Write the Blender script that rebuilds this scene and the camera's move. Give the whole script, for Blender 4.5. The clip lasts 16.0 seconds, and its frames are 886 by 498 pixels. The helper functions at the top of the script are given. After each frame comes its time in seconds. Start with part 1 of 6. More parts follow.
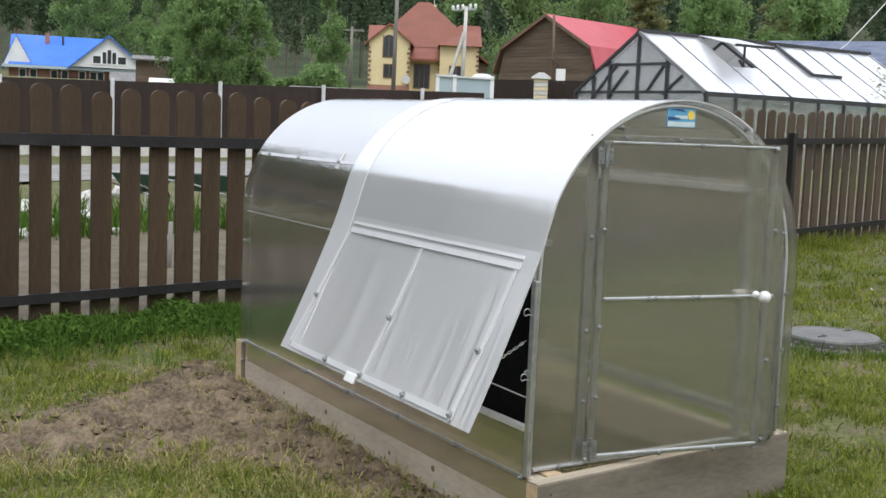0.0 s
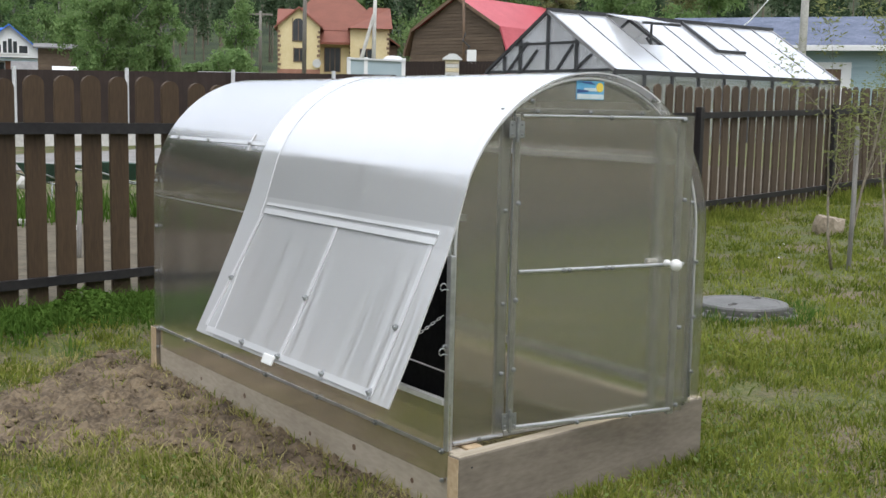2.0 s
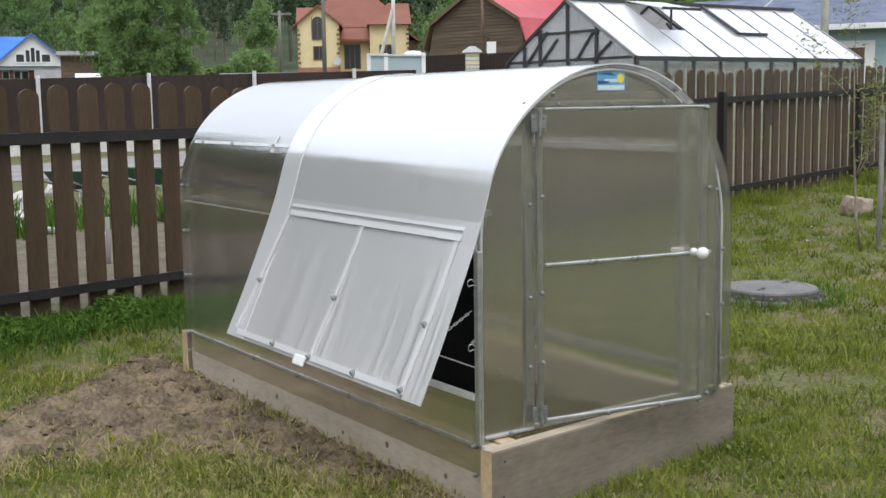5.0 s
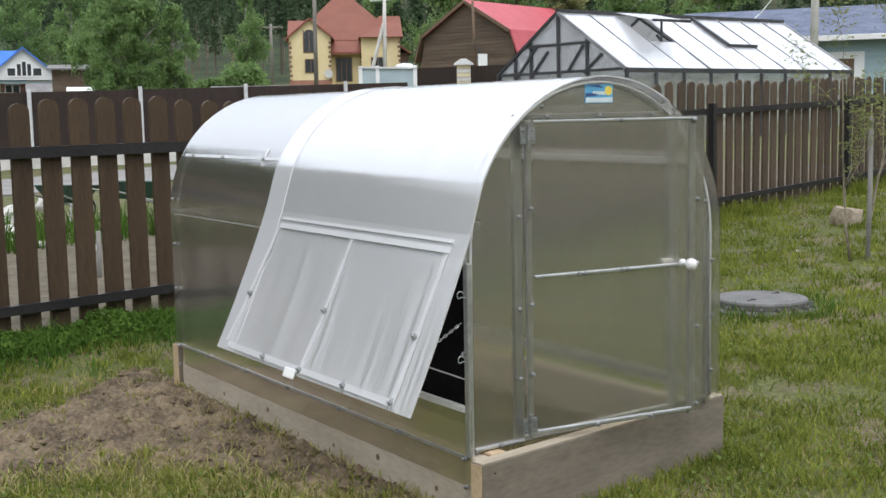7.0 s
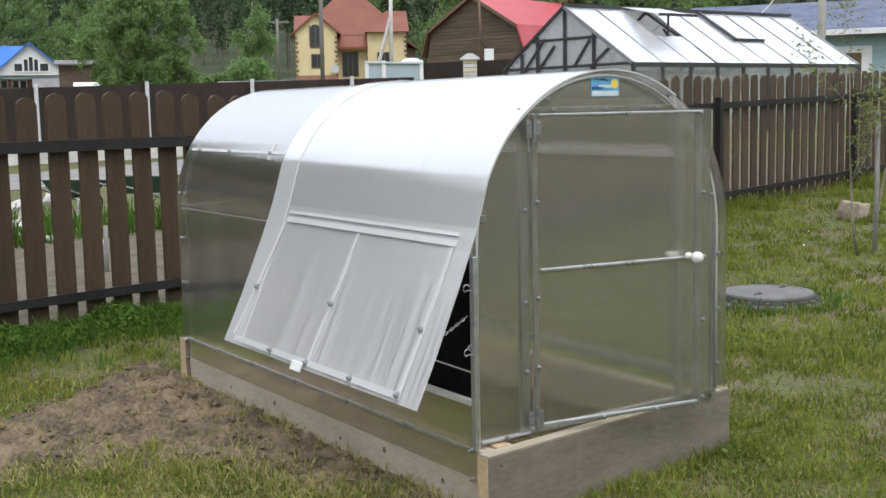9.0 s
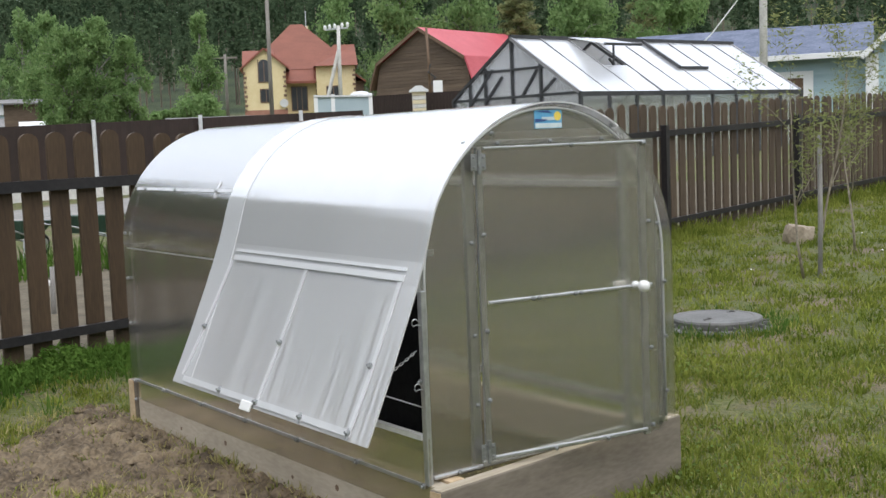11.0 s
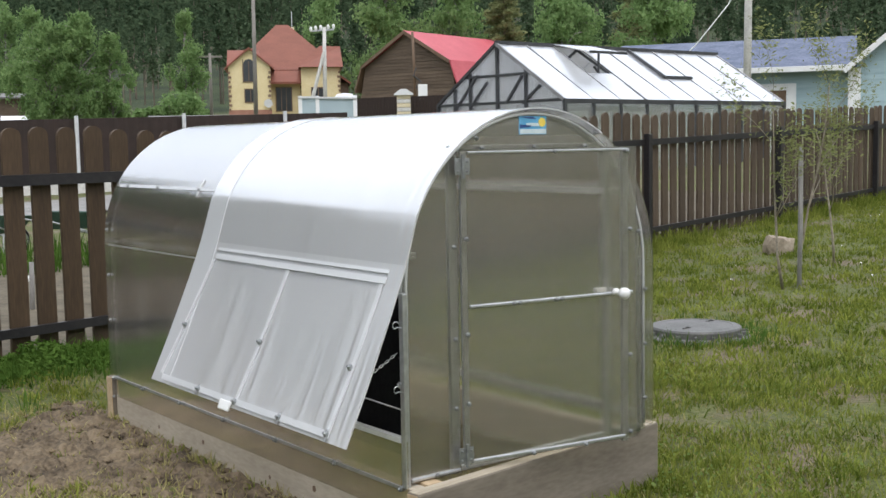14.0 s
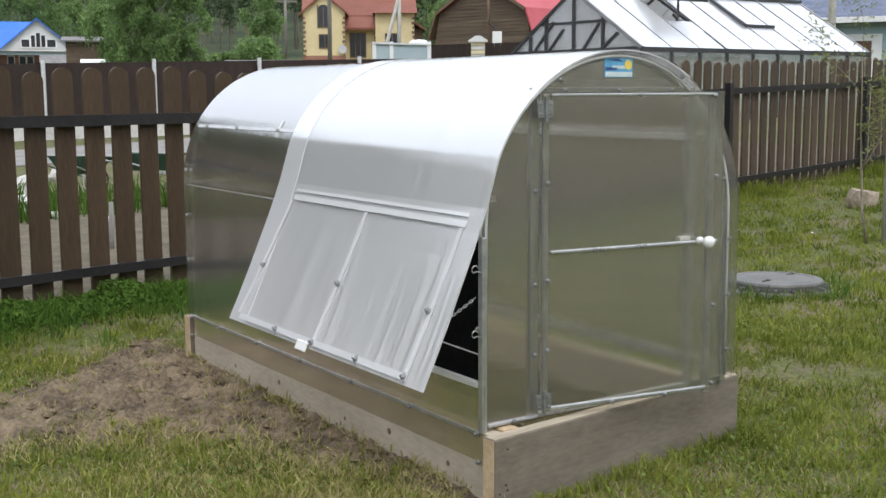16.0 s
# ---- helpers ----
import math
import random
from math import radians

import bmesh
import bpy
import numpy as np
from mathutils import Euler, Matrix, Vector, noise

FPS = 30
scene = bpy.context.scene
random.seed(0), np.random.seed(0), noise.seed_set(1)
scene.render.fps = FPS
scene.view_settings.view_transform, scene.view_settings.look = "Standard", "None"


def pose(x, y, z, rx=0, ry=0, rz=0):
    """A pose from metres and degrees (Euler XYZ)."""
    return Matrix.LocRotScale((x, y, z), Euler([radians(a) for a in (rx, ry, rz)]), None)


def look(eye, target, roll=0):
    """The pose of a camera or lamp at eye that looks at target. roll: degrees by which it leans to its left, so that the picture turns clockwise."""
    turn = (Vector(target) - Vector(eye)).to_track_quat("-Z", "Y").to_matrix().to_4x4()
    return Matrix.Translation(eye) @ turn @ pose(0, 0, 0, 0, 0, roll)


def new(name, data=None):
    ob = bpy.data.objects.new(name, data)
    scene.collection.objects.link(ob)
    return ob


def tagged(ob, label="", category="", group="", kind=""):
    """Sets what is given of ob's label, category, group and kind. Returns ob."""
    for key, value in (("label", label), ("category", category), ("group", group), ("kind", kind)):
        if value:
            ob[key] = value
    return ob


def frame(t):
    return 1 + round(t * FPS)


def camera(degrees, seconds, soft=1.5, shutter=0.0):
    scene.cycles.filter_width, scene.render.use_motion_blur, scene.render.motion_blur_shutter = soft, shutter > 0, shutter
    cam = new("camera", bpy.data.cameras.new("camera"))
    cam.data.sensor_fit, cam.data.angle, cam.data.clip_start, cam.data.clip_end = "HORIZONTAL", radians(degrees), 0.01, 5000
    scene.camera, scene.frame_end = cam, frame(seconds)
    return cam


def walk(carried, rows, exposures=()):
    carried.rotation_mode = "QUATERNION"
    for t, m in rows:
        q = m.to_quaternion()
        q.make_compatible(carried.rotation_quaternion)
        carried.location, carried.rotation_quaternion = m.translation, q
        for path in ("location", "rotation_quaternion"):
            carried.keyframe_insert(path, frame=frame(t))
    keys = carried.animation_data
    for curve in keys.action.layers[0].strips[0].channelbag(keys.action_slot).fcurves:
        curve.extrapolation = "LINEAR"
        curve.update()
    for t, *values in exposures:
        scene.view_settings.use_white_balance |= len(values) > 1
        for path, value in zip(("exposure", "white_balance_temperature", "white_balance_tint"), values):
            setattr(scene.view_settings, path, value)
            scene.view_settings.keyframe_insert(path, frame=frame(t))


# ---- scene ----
cam = camera(42.0, 16.0)
PATH = [
    (0, (-1.734, -2.388, 1.083), (-0.7, -0.69, 0.866), 2.4),
    (0.5, (-1.721, -2.405, 1.076), (-0.611, -0.757, 0.85), 1.2),
    (1, (-1.72, -2.402, 1.06), (-0.595, -0.773, 0.778), 3.3),
    (1.5, (-1.716, -2.387, 1.067), (-0.579, -0.769, 0.773), 2.3),
    (2, (-1.731, -2.392, 1.066), (-0.577, -0.776, 0.824), 1.2),
    (2.5, (-1.735, -2.386, 1.07), (-0.597, -0.762, 0.807), 0.4),
    (3, (-1.731, -2.396, 1.071), (-0.602, -0.763, 0.826), -0.1),
    (3.5, (-1.721, -2.394, 1.072), (-0.572, -0.777, 0.82), -0.3),
    (4, (-1.73, -2.398, 1.07), (-0.609, -0.762, 0.814), -0.5),
    (4.2, (-1.736, -2.4, 1.071), (-0.623, -0.758, 0.815), -0.7),
    (6.3, (-1.734, -2.402, 1.078), (-0.609, -0.766, 0.834), -1.3),
    (6.5, (-1.733, -2.408, 1.077), (-0.61, -0.769, 0.844), -1.4),
    (7, (-1.734, -2.412, 1.077), (-0.606, -0.777, 0.844), -1.1),
    (7.5, (-1.734, -2.419, 1.076), (-0.608, -0.781, 0.856), -0.9),
    (8, (-1.735, -2.418, 1.074), (-0.607, -0.781, 0.85), -1.3),
    (8.5, (-1.739, -2.418, 1.073), (-0.623, -0.777, 0.83), -1.1),
    (11, (-1.723, -2.426, 1.081), (-0.535, -0.829, 0.891), -2.3),
    (11.5, (-1.721, -2.442, 1.086), (-0.488, -0.875, 0.923), -2.7),
    (12, (-1.725, -2.452, 1.091), (-0.453, -0.915, 0.957), -3.2),
    (12.5, (-1.732, -2.447, 1.09), (-0.47, -0.901, 0.968), -3.7),
    (13, (-1.734, -2.437, 1.09), (-0.511, -0.859, 0.96), -2.7),
    (13.5, (-1.729, -2.441, 1.089), (-0.508, -0.862, 0.961), -2.5),
    (14, (-1.73, -2.431, 1.08), (-0.515, -0.852, 0.896), -1.0),
    (14.5, (-1.732, -2.418, 1.076), (-0.561, -0.809, 0.873), -0.4),
    (15, (-1.727, -2.404, 1.073), (-0.588, -0.776, 0.844), -0.3),
    (15.5, (-1.726, -2.393, 1.072), (-0.59, -0.764, 0.836), -0.5),
    (16, (-1.728, -2.384, 1.063), (-0.619, -0.742, 0.792), -0.3),
]
walk(cam, [(t, look(eye, target, roll)) for t, eye, target, roll in PATH])

# ---------- light ----------
SUN_AZ, SUN_EL = radians(200), radians(58)
world = bpy.data.worlds.new("overcast_sky")
scene.world = world
world.use_nodes = True
wn, wl = world.node_tree.nodes, world.node_tree.links
sky = wn.new("ShaderNodeTexSky")
sky.sky_type = 'NISHITA'
sky.sun_disc = False
sky.sun_elevation, sky.sun_rotation = SUN_EL, SUN_AZ
sky.air_density, sky.dust_density = 1.0, 4.0
wmix = wn.new("ShaderNodeMixRGB")
wmix.inputs[0].default_value = 0.82
wmix.inputs[2].default_value = (9.3, 9.8, 10.6, 1)
wl.new(sky.outputs[0], wmix.inputs[1])
# an overcast sky is brighter towards the zenith
wtc, wsep, wmr, wmul = wn.new("ShaderNodeTexCoord"), wn.new("ShaderNodeSeparateXYZ"), wn.new("ShaderNodeMapRange"), wn.new("ShaderNodeMixRGB")
wl.new(wtc.outputs["Generated"], wsep.inputs[0])
wl.new(wsep.outputs[2], wmr.inputs["Value"])
wmr.inputs["From Max"].default_value = 0.65
wmr.inputs["To Min"].default_value, wmr.inputs["To Max"].default_value = 0.60, 1.22
wmul.blend_type = 'MULTIPLY'
wmul.inputs[0].default_value = 1
wl.new(wmix.outputs[0], wmul.inputs[1])
wl.new(wmr.outputs[0], wmul.inputs[2])
wl.new(wmul.outputs[0], wn["Background"].inputs[0])
wn["Background"].inputs[1].default_value = 0.15
sun = new("sun", bpy.data.lights.new("sun", 'SUN'))
sun.data.energy, sun.data.angle, sun.data.color = 1.0, radians(25), (1.0, 0.96, 0.9)
sun.matrix_world = look((math.sin(SUN_AZ) * math.cos(SUN_EL) * 50, math.cos(SUN_AZ) * math.cos(SUN_EL) * 50, math.sin(SUN_EL) * 50), (0, 0, 0))
scene.view_settings.exposure = 0.08

# ---------- materials ----------


def setup(name):
    m = bpy.data.materials.new(name)
    m.use_nodes = True
    return m, m.node_tree.nodes, m.node_tree.links


def surface(name, c1, c2, scale=8.0, rough=0.7, metal=0.0, bump=0.3, fine=60.0, stretch=(1, 1, 1), vary=0.0, island=0.0, dist=0.01, spec=0.4):
    """Two colours mixed by coarse and fine noise, with bump, and a change of tone from piece to piece."""
    m, n, l = setup(name)
    b = n["Principled BSDF"]
    tc, mp = n.new("ShaderNodeTexCoord"), n.new("ShaderNodeMapping")
    mp.inputs["Scale"].default_value = stretch
    l.new(tc.outputs["Object"], mp.inputs["Vector"])
    a, f = n.new("ShaderNodeTexNoise"), n.new("ShaderNodeTexNoise")
    a.inputs["Scale"].default_value, a.inputs["Detail"].default_value = scale, 4
    f.inputs["Scale"].default_value, f.inputs["Detail"].default_value = fine, 3
    l.new(mp.outputs[0], a.inputs["Vector"])
    l.new(mp.outputs[0], f.inputs["Vector"])
    s = n.new("ShaderNodeMath")
    s.operation = 'MULTIPLY_ADD'
    s.inputs[1].default_value = 0.45
    l.new(f.outputs[0], s.inputs[0])
    h = n.new("ShaderNodeMath")
    h.operation = 'MULTIPLY'
    h.inputs[1].default_value = 0.55
    l.new(a.outputs[0], h.inputs[0])
    l.new(h.outputs[0], s.inputs[2])
    r = n.new("ShaderNodeValToRGB")
    r.color_ramp.elements[0].position, r.color_ramp.elements[1].position = 0.36, 0.64
    r.color_ramp.elements[0].color, r.color_ramp.elements[1].color = (*c1, 1), (*c2, 1)
    l.new(s.outputs[0], r.inputs[0])
    col = r.outputs[0]
    if vary or island:
        src = n.new("ShaderNodeObjectInfo").outputs["Random"] if vary else n.new("ShaderNodeNewGeometry").outputs["Random Per Island"]
        mr = n.new("ShaderNodeMapRange")
        k = vary or island
        mr.inputs["To Min"].default_value, mr.inputs["To Max"].default_value = 1 - k, 1 + k
        l.new(src, mr.inputs["Value"])
        mx = n.new("ShaderNodeMixRGB")
        mx.blend_type = 'MULTIPLY'
        mx.inputs[0].default_value = 1
        l.new(col, mx.inputs[1])
        l.new(mr.outputs[0], mx.inputs[2])
        col = mx.outputs[0]
    l.new(col, b.inputs["Base Color"])
    b.inputs["Roughness"].default_value, b.inputs["Metallic"].default_value = rough, metal
    b.inputs["Specular IOR Level"].default_value = spec
    if bump:
        bp = n.new("ShaderNodeBump")
        bp.inputs["Strength"].default_value, bp.inputs["Distance"].default_value = bump, dist
        l.new(s.outputs[0], bp.inputs["Height"])
        l.new(bp.outputs[0], b.inputs["Normal"])
    return m


def foliage(name, c1, c2, trans=0.35, patch=0.35, contrast=1.0):
    """Leaves: tone by leaf, some light passing through."""
    m, n, l = setup(name)
    n.remove(n["Principled BSDF"])
    g = n.new("ShaderNodeNewGeometry")
    tc, ns = n.new("ShaderNodeTexCoord"), n.new("ShaderNodeTexNoise")
    ns.inputs["Scale"].default_value, ns.inputs["Detail"].default_value = patch, 3
    l.new(tc.outputs["Object"], ns.inputs["Vector"])
    add = n.new("ShaderNodeMath")
    add.operation = 'MULTIPLY_ADD'
    add.inputs[1].default_value = 0.5
    l.new(g.outputs["Random Per Island"], add.inputs[0])
    half = n.new("ShaderNodeMath")
    half.operation = 'MULTIPLY'
    half.inputs[1].default_value = 0.5
    spread = n.new("ShaderNodeMapRange")
    spread.inputs["From Min"].default_value, spread.inputs["From Max"].default_value = 0.5 - 0.5 / contrast, 0.5 + 0.5 / contrast
    l.new(ns.outputs[0], spread.inputs["Value"])
    l.new(spread.outputs[0], half.inputs[0])
    l.new(half.outputs[0], add.inputs[2])
    r = n.new("ShaderNodeValToRGB")
    r.color_ramp.elements[0].position, r.color_ramp.elements[1].position = 0.1, 0.85
    r.color_ramp.elements[0].color, r.color_ramp.elements[1].color = (*c1, 1), (*c2, 1)
    l.new(add.outputs[0], r.inputs[0])
    d, t, mx = n.new("ShaderNodeBsdfDiffuse"), n.new("ShaderNodeBsdfTranslucent"), n.new("ShaderNodeMixShader")
    l.new(r.outputs[0], d.inputs[0])
    l.new(r.outputs[0], t.inputs[0])
    mx.inputs[0].default_value = trans
    l.new(d.outputs[0], mx.inputs[1])
    l.new(t.outputs[0], mx.inputs[2])
    l.new(mx.outputs[0], n["Material Output"].inputs[0])
    return m


def polycarbonate(name, milky, see=(0.70, 0.69, 0.63), rough=0.32, gloss=0.09, base=0.10, flutes=0.25, axis=1, streak=0.5, grow=1.05, pass_on=0.5, ior=1.03, spread=0.0):
    """Twin-wall sheet: blurred see-through, some white scatter, gloss on top, fine flutes along its walls."""
    m, n, l = setup(name)
    n.remove(n["Principled BSDF"])
    tc, sep = n.new("ShaderNodeTexCoord"), n.new("ShaderNodeSeparateXYZ")
    l.new(tc.outputs["Object"], sep.inputs[0])
    wv = n.new("ShaderNodeMath")
    wv.operation = 'MULTIPLY'
    wv.inputs[1].default_value = 2 * math.pi / 0.006
    l.new(sep.outputs[axis], wv.inputs[0])
    sn = n.new("ShaderNodeMath")
    sn.operation = 'SINE'
    l.new(wv.outputs[0], sn.inputs[0])
    bp = n.new("ShaderNodeBump")
    bp.inputs["Strength"].default_value, bp.inputs["Distance"].default_value = flutes, 0.0004
    l.new(sn.outputs[0], bp.inputs["Height"])
    # streaks of dust that run along the flutes
    st, mp = n.new("ShaderNodeTexNoise"), n.new("ShaderNodeMapping")
    sc = [1.5, 1.5, 1.5]
    sc[axis] = 150
    mp.inputs["Scale"].default_value = sc
    st.inputs["Scale"].default_value, st.inputs["Detail"].default_value = 1.0, 4
    l.new(tc.outputs["Object"], mp.inputs["Vector"])
    l.new(mp.outputs[0], st.inputs["Vector"])
    mr = n.new("ShaderNodeMapRange")
    mr.inputs["From Min"].default_value, mr.inputs["From Max"].default_value = 0.3, 0.7
    mr.inputs["To Min"].default_value, mr.inputs["To Max"].default_value = milky * (1 - streak), min(1, milky * (1 + streak))
    l.new(st.outputs[0], mr.inputs["Value"])
    rf, df, tr, gl = n.new("ShaderNodeBsdfRefraction"), n.new("ShaderNodeBsdfDiffuse"), n.new("ShaderNodeBsdfTranslucent"), n.new("ShaderNodeBsdfGlossy")
    rf.inputs["Color"].default_value, rf.inputs["Roughness"].default_value, rf.inputs["IOR"].default_value = (*see, 1), rough, ior
    df.inputs[0].default_value = tr.inputs[0].default_value = (0.82, 0.83, 0.85, 1)
    gl.inputs["Color"].default_value, gl.inputs["Roughness"].default_value = (0.91, 0.925, 0.965, 1), gloss
    a, b, c, fr = n.new("ShaderNodeMixShader"), n.new("ShaderNodeMixShader"), n.new("ShaderNodeMixShader"), n.new("ShaderNodeLayerWeight")
    a.inputs[0].default_value = pass_on
    l.new(df.outputs[0], a.inputs[1])
    l.new(tr.outputs[0], a.inputs[2])
    l.new(mr.outputs[0], b.inputs[0])
    l.new(rf.outputs[0], b.inputs[1])
    l.new(a.outputs[0], b.inputs[2])
    # gloss rises towards a grazing view, alike on both faces of the thin sheet
    fr.inputs["Blend"].default_value = 0.5
    pw, ma = n.new("ShaderNodeMath"), n.new("ShaderNodeMath")
    pw.operation, ma.operation = 'POWER', 'MULTIPLY_ADD'
    pw.inputs[1].default_value, ma.inputs[1].default_value, ma.inputs[2].default_value = grow, 0.92 - base, base
    l.new(fr.outputs["Facing"], pw.inputs[0])
    l.new(pw.outputs[0], ma.inputs[0])
    l.new(ma.outputs[0], c.inputs[0])
    l.new(b.outputs[0], c.inputs[1])
    l.new(gl.outputs[0], c.inputs[2])
    l.new(bp.outputs[0], gl.inputs["Normal"])
    if spread:
        # the inner webs scatter what is seen through the sheet, across the flutes alone
        web, wide, cv, sm, nm, geo = n.new("ShaderNodeTexWhiteNoise"), n.new("ShaderNodeMapRange"), n.new("ShaderNodeCombineXYZ"), n.new("ShaderNodeVectorMath"), n.new("ShaderNodeVectorMath"), n.new("ShaderNodeNewGeometry")
        web.noise_dimensions = '1D'
        fine = n.new("ShaderNodeMath")
        fine.operation = 'MULTIPLY'
        fine.inputs[1].default_value = 900.0
        l.new(sep.outputs[axis], fine.inputs[0])
        l.new(fine.outputs[0], web.inputs["W"])
        wide.inputs["To Min"].default_value, wide.inputs["To Max"].default_value = -spread, spread
        l.new(web.outputs["Value"], wide.inputs["Value"])
        l.new(wide.outputs[0], cv.inputs[axis])
        nm.operation = 'NORMALIZE'
        l.new(geo.outputs["Normal"], sm.inputs[0])
        l.new(cv.outputs[0], sm.inputs[1])
        l.new(sm.outputs[0], nm.inputs[0])
        l.new(nm.outputs[0], rf.inputs["Normal"])
    else:
        l.new(bp.outputs[0], rf.inputs["Normal"])
    l.new(c.outputs[0], n["Material Output"].inputs[0])
    return m


def ground_material():
    """Lawn with straw, bare soil and, further off, gravel and garden earth."""
    m, n, l = setup("lawn_soil")
    b = n["Principled BSDF"]
    tc = n.new("ShaderNodeTexCoord")

    def noise_of(scale, detail=4):
        t = n.new("ShaderNodeTexNoise")
        t.inputs["Scale"].default_value, t.inputs["Detail"].default_value = scale, detail
        l.new(tc.outputs["Object"], t.inputs["Vector"])
        return t.outputs[0]

    def ramp(fac, stops):
        r = n.new("ShaderNodeValToRGB")
        while len(r.color_ramp.elements) < len(stops):
            r.color_ramp.elements.new(0.5)
        for e, (p, c) in zip(r.color_ramp.elements, stops):
            e.position, e.color = p, (*c, 1)
        l.new(fac, r.inputs[0])
        return r.outputs[0]

    fine = ramp(noise_of(55, 6), [(0.32, (0.050, 0.060, 0.014)), (0.5, (0.088, 0.104, 0.024)), (0.7, (0.140, 0.138, 0.045))])
    soil = ramp(noise_of(40, 6), [(0.3, (0.09, 0.065, 0.045)), (0.7, (0.23, 0.175, 0.125))])
    mix = n.new("ShaderNodeMixRGB")
    l.new(ramp(noise_of(2.2, 5), [(0.47, (0, 0, 0)), (0.64, (0.8, 0.8, 0.8))]), mix.inputs[0])
    l.new(fine, mix.inputs[1])
    l.new(soil, mix.inputs[2])
    # mossy undergrowth where the forest stands
    ln_, far_, wood = n.new("ShaderNodeVectorMath"), n.new("ShaderNodeMapRange"), n.new("ShaderNodeMixRGB")
    ln_.operation = 'LENGTH'
    l.new(tc.outputs["Object"], ln_.inputs[0])
    l.new(ln_.outputs["Value"], far_.inputs["Value"])
    far_.inputs["From Min"].default_value, far_.inputs["From Max"].default_value = 129, 140
    l.new(far_.outputs[0], wood.inputs[0])
    l.new(mix.outputs[0], wood.inputs[1])
    l.new(ramp(noise_of(0.2, 5), [(0.35, (0.022, 0.036, 0.015)), (0.65, (0.055, 0.075, 0.030))]), wood.inputs[2])
    l.new(wood.outputs[0], b.inputs["Base Color"])
    b.inputs["Roughness"].default_value = 0.95
    bp = n.new("ShaderNodeBump")
    bp.inputs["Strength"].default_value, bp.inputs["Distance"].default_value = 0.9, 0.03
    l.new(noise_of(30, 6), bp.inputs["Height"])
    l.new(bp.outputs[0], b.inputs["Normal"])
    return m


M_GROUND = ground_material()
M_SOIL = surface("dug_soil", (0.046, 0.033, 0.021), (0.222, 0.170, 0.111), 7, 0.97, bump=0.9, fine=60, dist=0.02)
M_BED = surface("dark_bed_earth", (0.060, 0.050, 0.022), (0.130, 0.108, 0.052), 8, 0.97, bump=0.8, fine=60, dist=0.02)
M_GRAVEL = surface("grey_gravel", (0.16, 0.155, 0.15), (0.30, 0.29, 0.275), 3, 0.95, fine=50, bump=0.5)
M_GARDEN = surface("garden_earth", (0.070, 0.058, 0.038), (0.155, 0.130, 0.090), 5, 0.95, fine=30, bump=0.8)
M_BLADE = foliage("grass_blades", (0.072, 0.110, 0.015), (0.275, 0.305, 0.066), 0.3, 2.6, 2.4)
M_TALL = foliage("tall_grass", (0.036, 0.082, 0.014), (0.120, 0.205, 0.042), 0.3, 2.0, 2.0)
M_CLOVER = foliage("clover_leaves", (0.075, 0.125, 0.030), (0.19, 0.25, 0.080), 0.3, 3.0, 2.0)
M_STRAW = foliage("dry_grass", (0.22, 0.195, 0.075), (0.43, 0.39, 0.18), 0.2)
M_PICKET = surface("brown_stained_wood", (0.038, 0.023, 0.012), (0.074, 0.046, 0.025), 3, 0.65, bump=0.35, fine=22, stretch=(5, 5, 0.6), vary=0.22, dist=0.004)
M_PICKET_OLD = surface("weathered_brown_wood", (0.058, 0.039, 0.026), (0.102, 0.074, 0.050), 3, 0.75, bump=0.35, fine=22, stretch=(5, 5, 0.6), vary=0.25, dist=0.004)
M_RAIL = surface("black_painted_wood", (0.012, 0.011, 0.013), (0.028, 0.025, 0.026), 4, 0.5, bump=0.2, fine=40)
# one timber, light put into its colour: front board darker, long side lighter
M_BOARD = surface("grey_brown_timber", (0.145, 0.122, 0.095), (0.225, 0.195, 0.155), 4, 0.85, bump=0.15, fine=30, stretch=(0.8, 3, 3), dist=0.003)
M_BOARD_Y = surface("grey_brown_timber_lit", (0.36, 0.308, 0.238), (0.475, 0.415, 0.33), 4, 0.85, bump=0.15, fine=30, stretch=(3, 0.8, 3), dist=0.003)
M_CUT = surface("fresh_sawn_timber", (0.42, 0.30, 0.18), (0.60, 0.47, 0.31), 8, 0.8, bump=0.2, fine=60)
M_PALE = surface("pale_sawn_face", (0.36, 0.31, 0.235), (0.50, 0.44, 0.345), 5, 0.8, bump=0.3, fine=40, stretch=(0.5, 6, 6))
M_PC = polycarbonate("clear_polycarbonate", 0.05, see=(0.94, 0.89, 0.78), base=0.07, gloss=0.10, grow=1.0, flutes=0.08, rough=0.14, ior=1.15, spread=0.3, streak=0.6)
M_PC_GABLE = polycarbonate("clear_polycarbonate_gable", 0.034, see=(0.855, 0.84, 0.80), base=0.05, axis=0, streak=0.3, grow=1.7, rough=0.12, ior=1.15, flutes=0.4, spread=0.28)
M_PC_SIDE = polycarbonate("clear_polycarbonate_side", 0.03, see=(0.90, 0.88, 0.82), base=0.05, streak=0.3, grow=1.8, rough=0.12, ior=1.12, flutes=0.4, spread=0.25)
# white scatter raised on roof and flap to carry the brightness of the sky
M_PC_BRIGHT = polycarbonate("sky_whitened_polycarbonate", 0.58, see=(0.86, 0.84, 0.80), rough=0.35, gloss=0.08, flutes=0.10, streak=0.60, grow=1.5, base=0.06, pass_on=0.0)
M_PC_ROOF = polycarbonate("sky_whitened_arch", 0.58, see=(0.86, 0.84, 0.80), rough=0.3, gloss=0.09, flutes=0.10, streak=0.50, grow=1.25, base=0.07, pass_on=0.05)
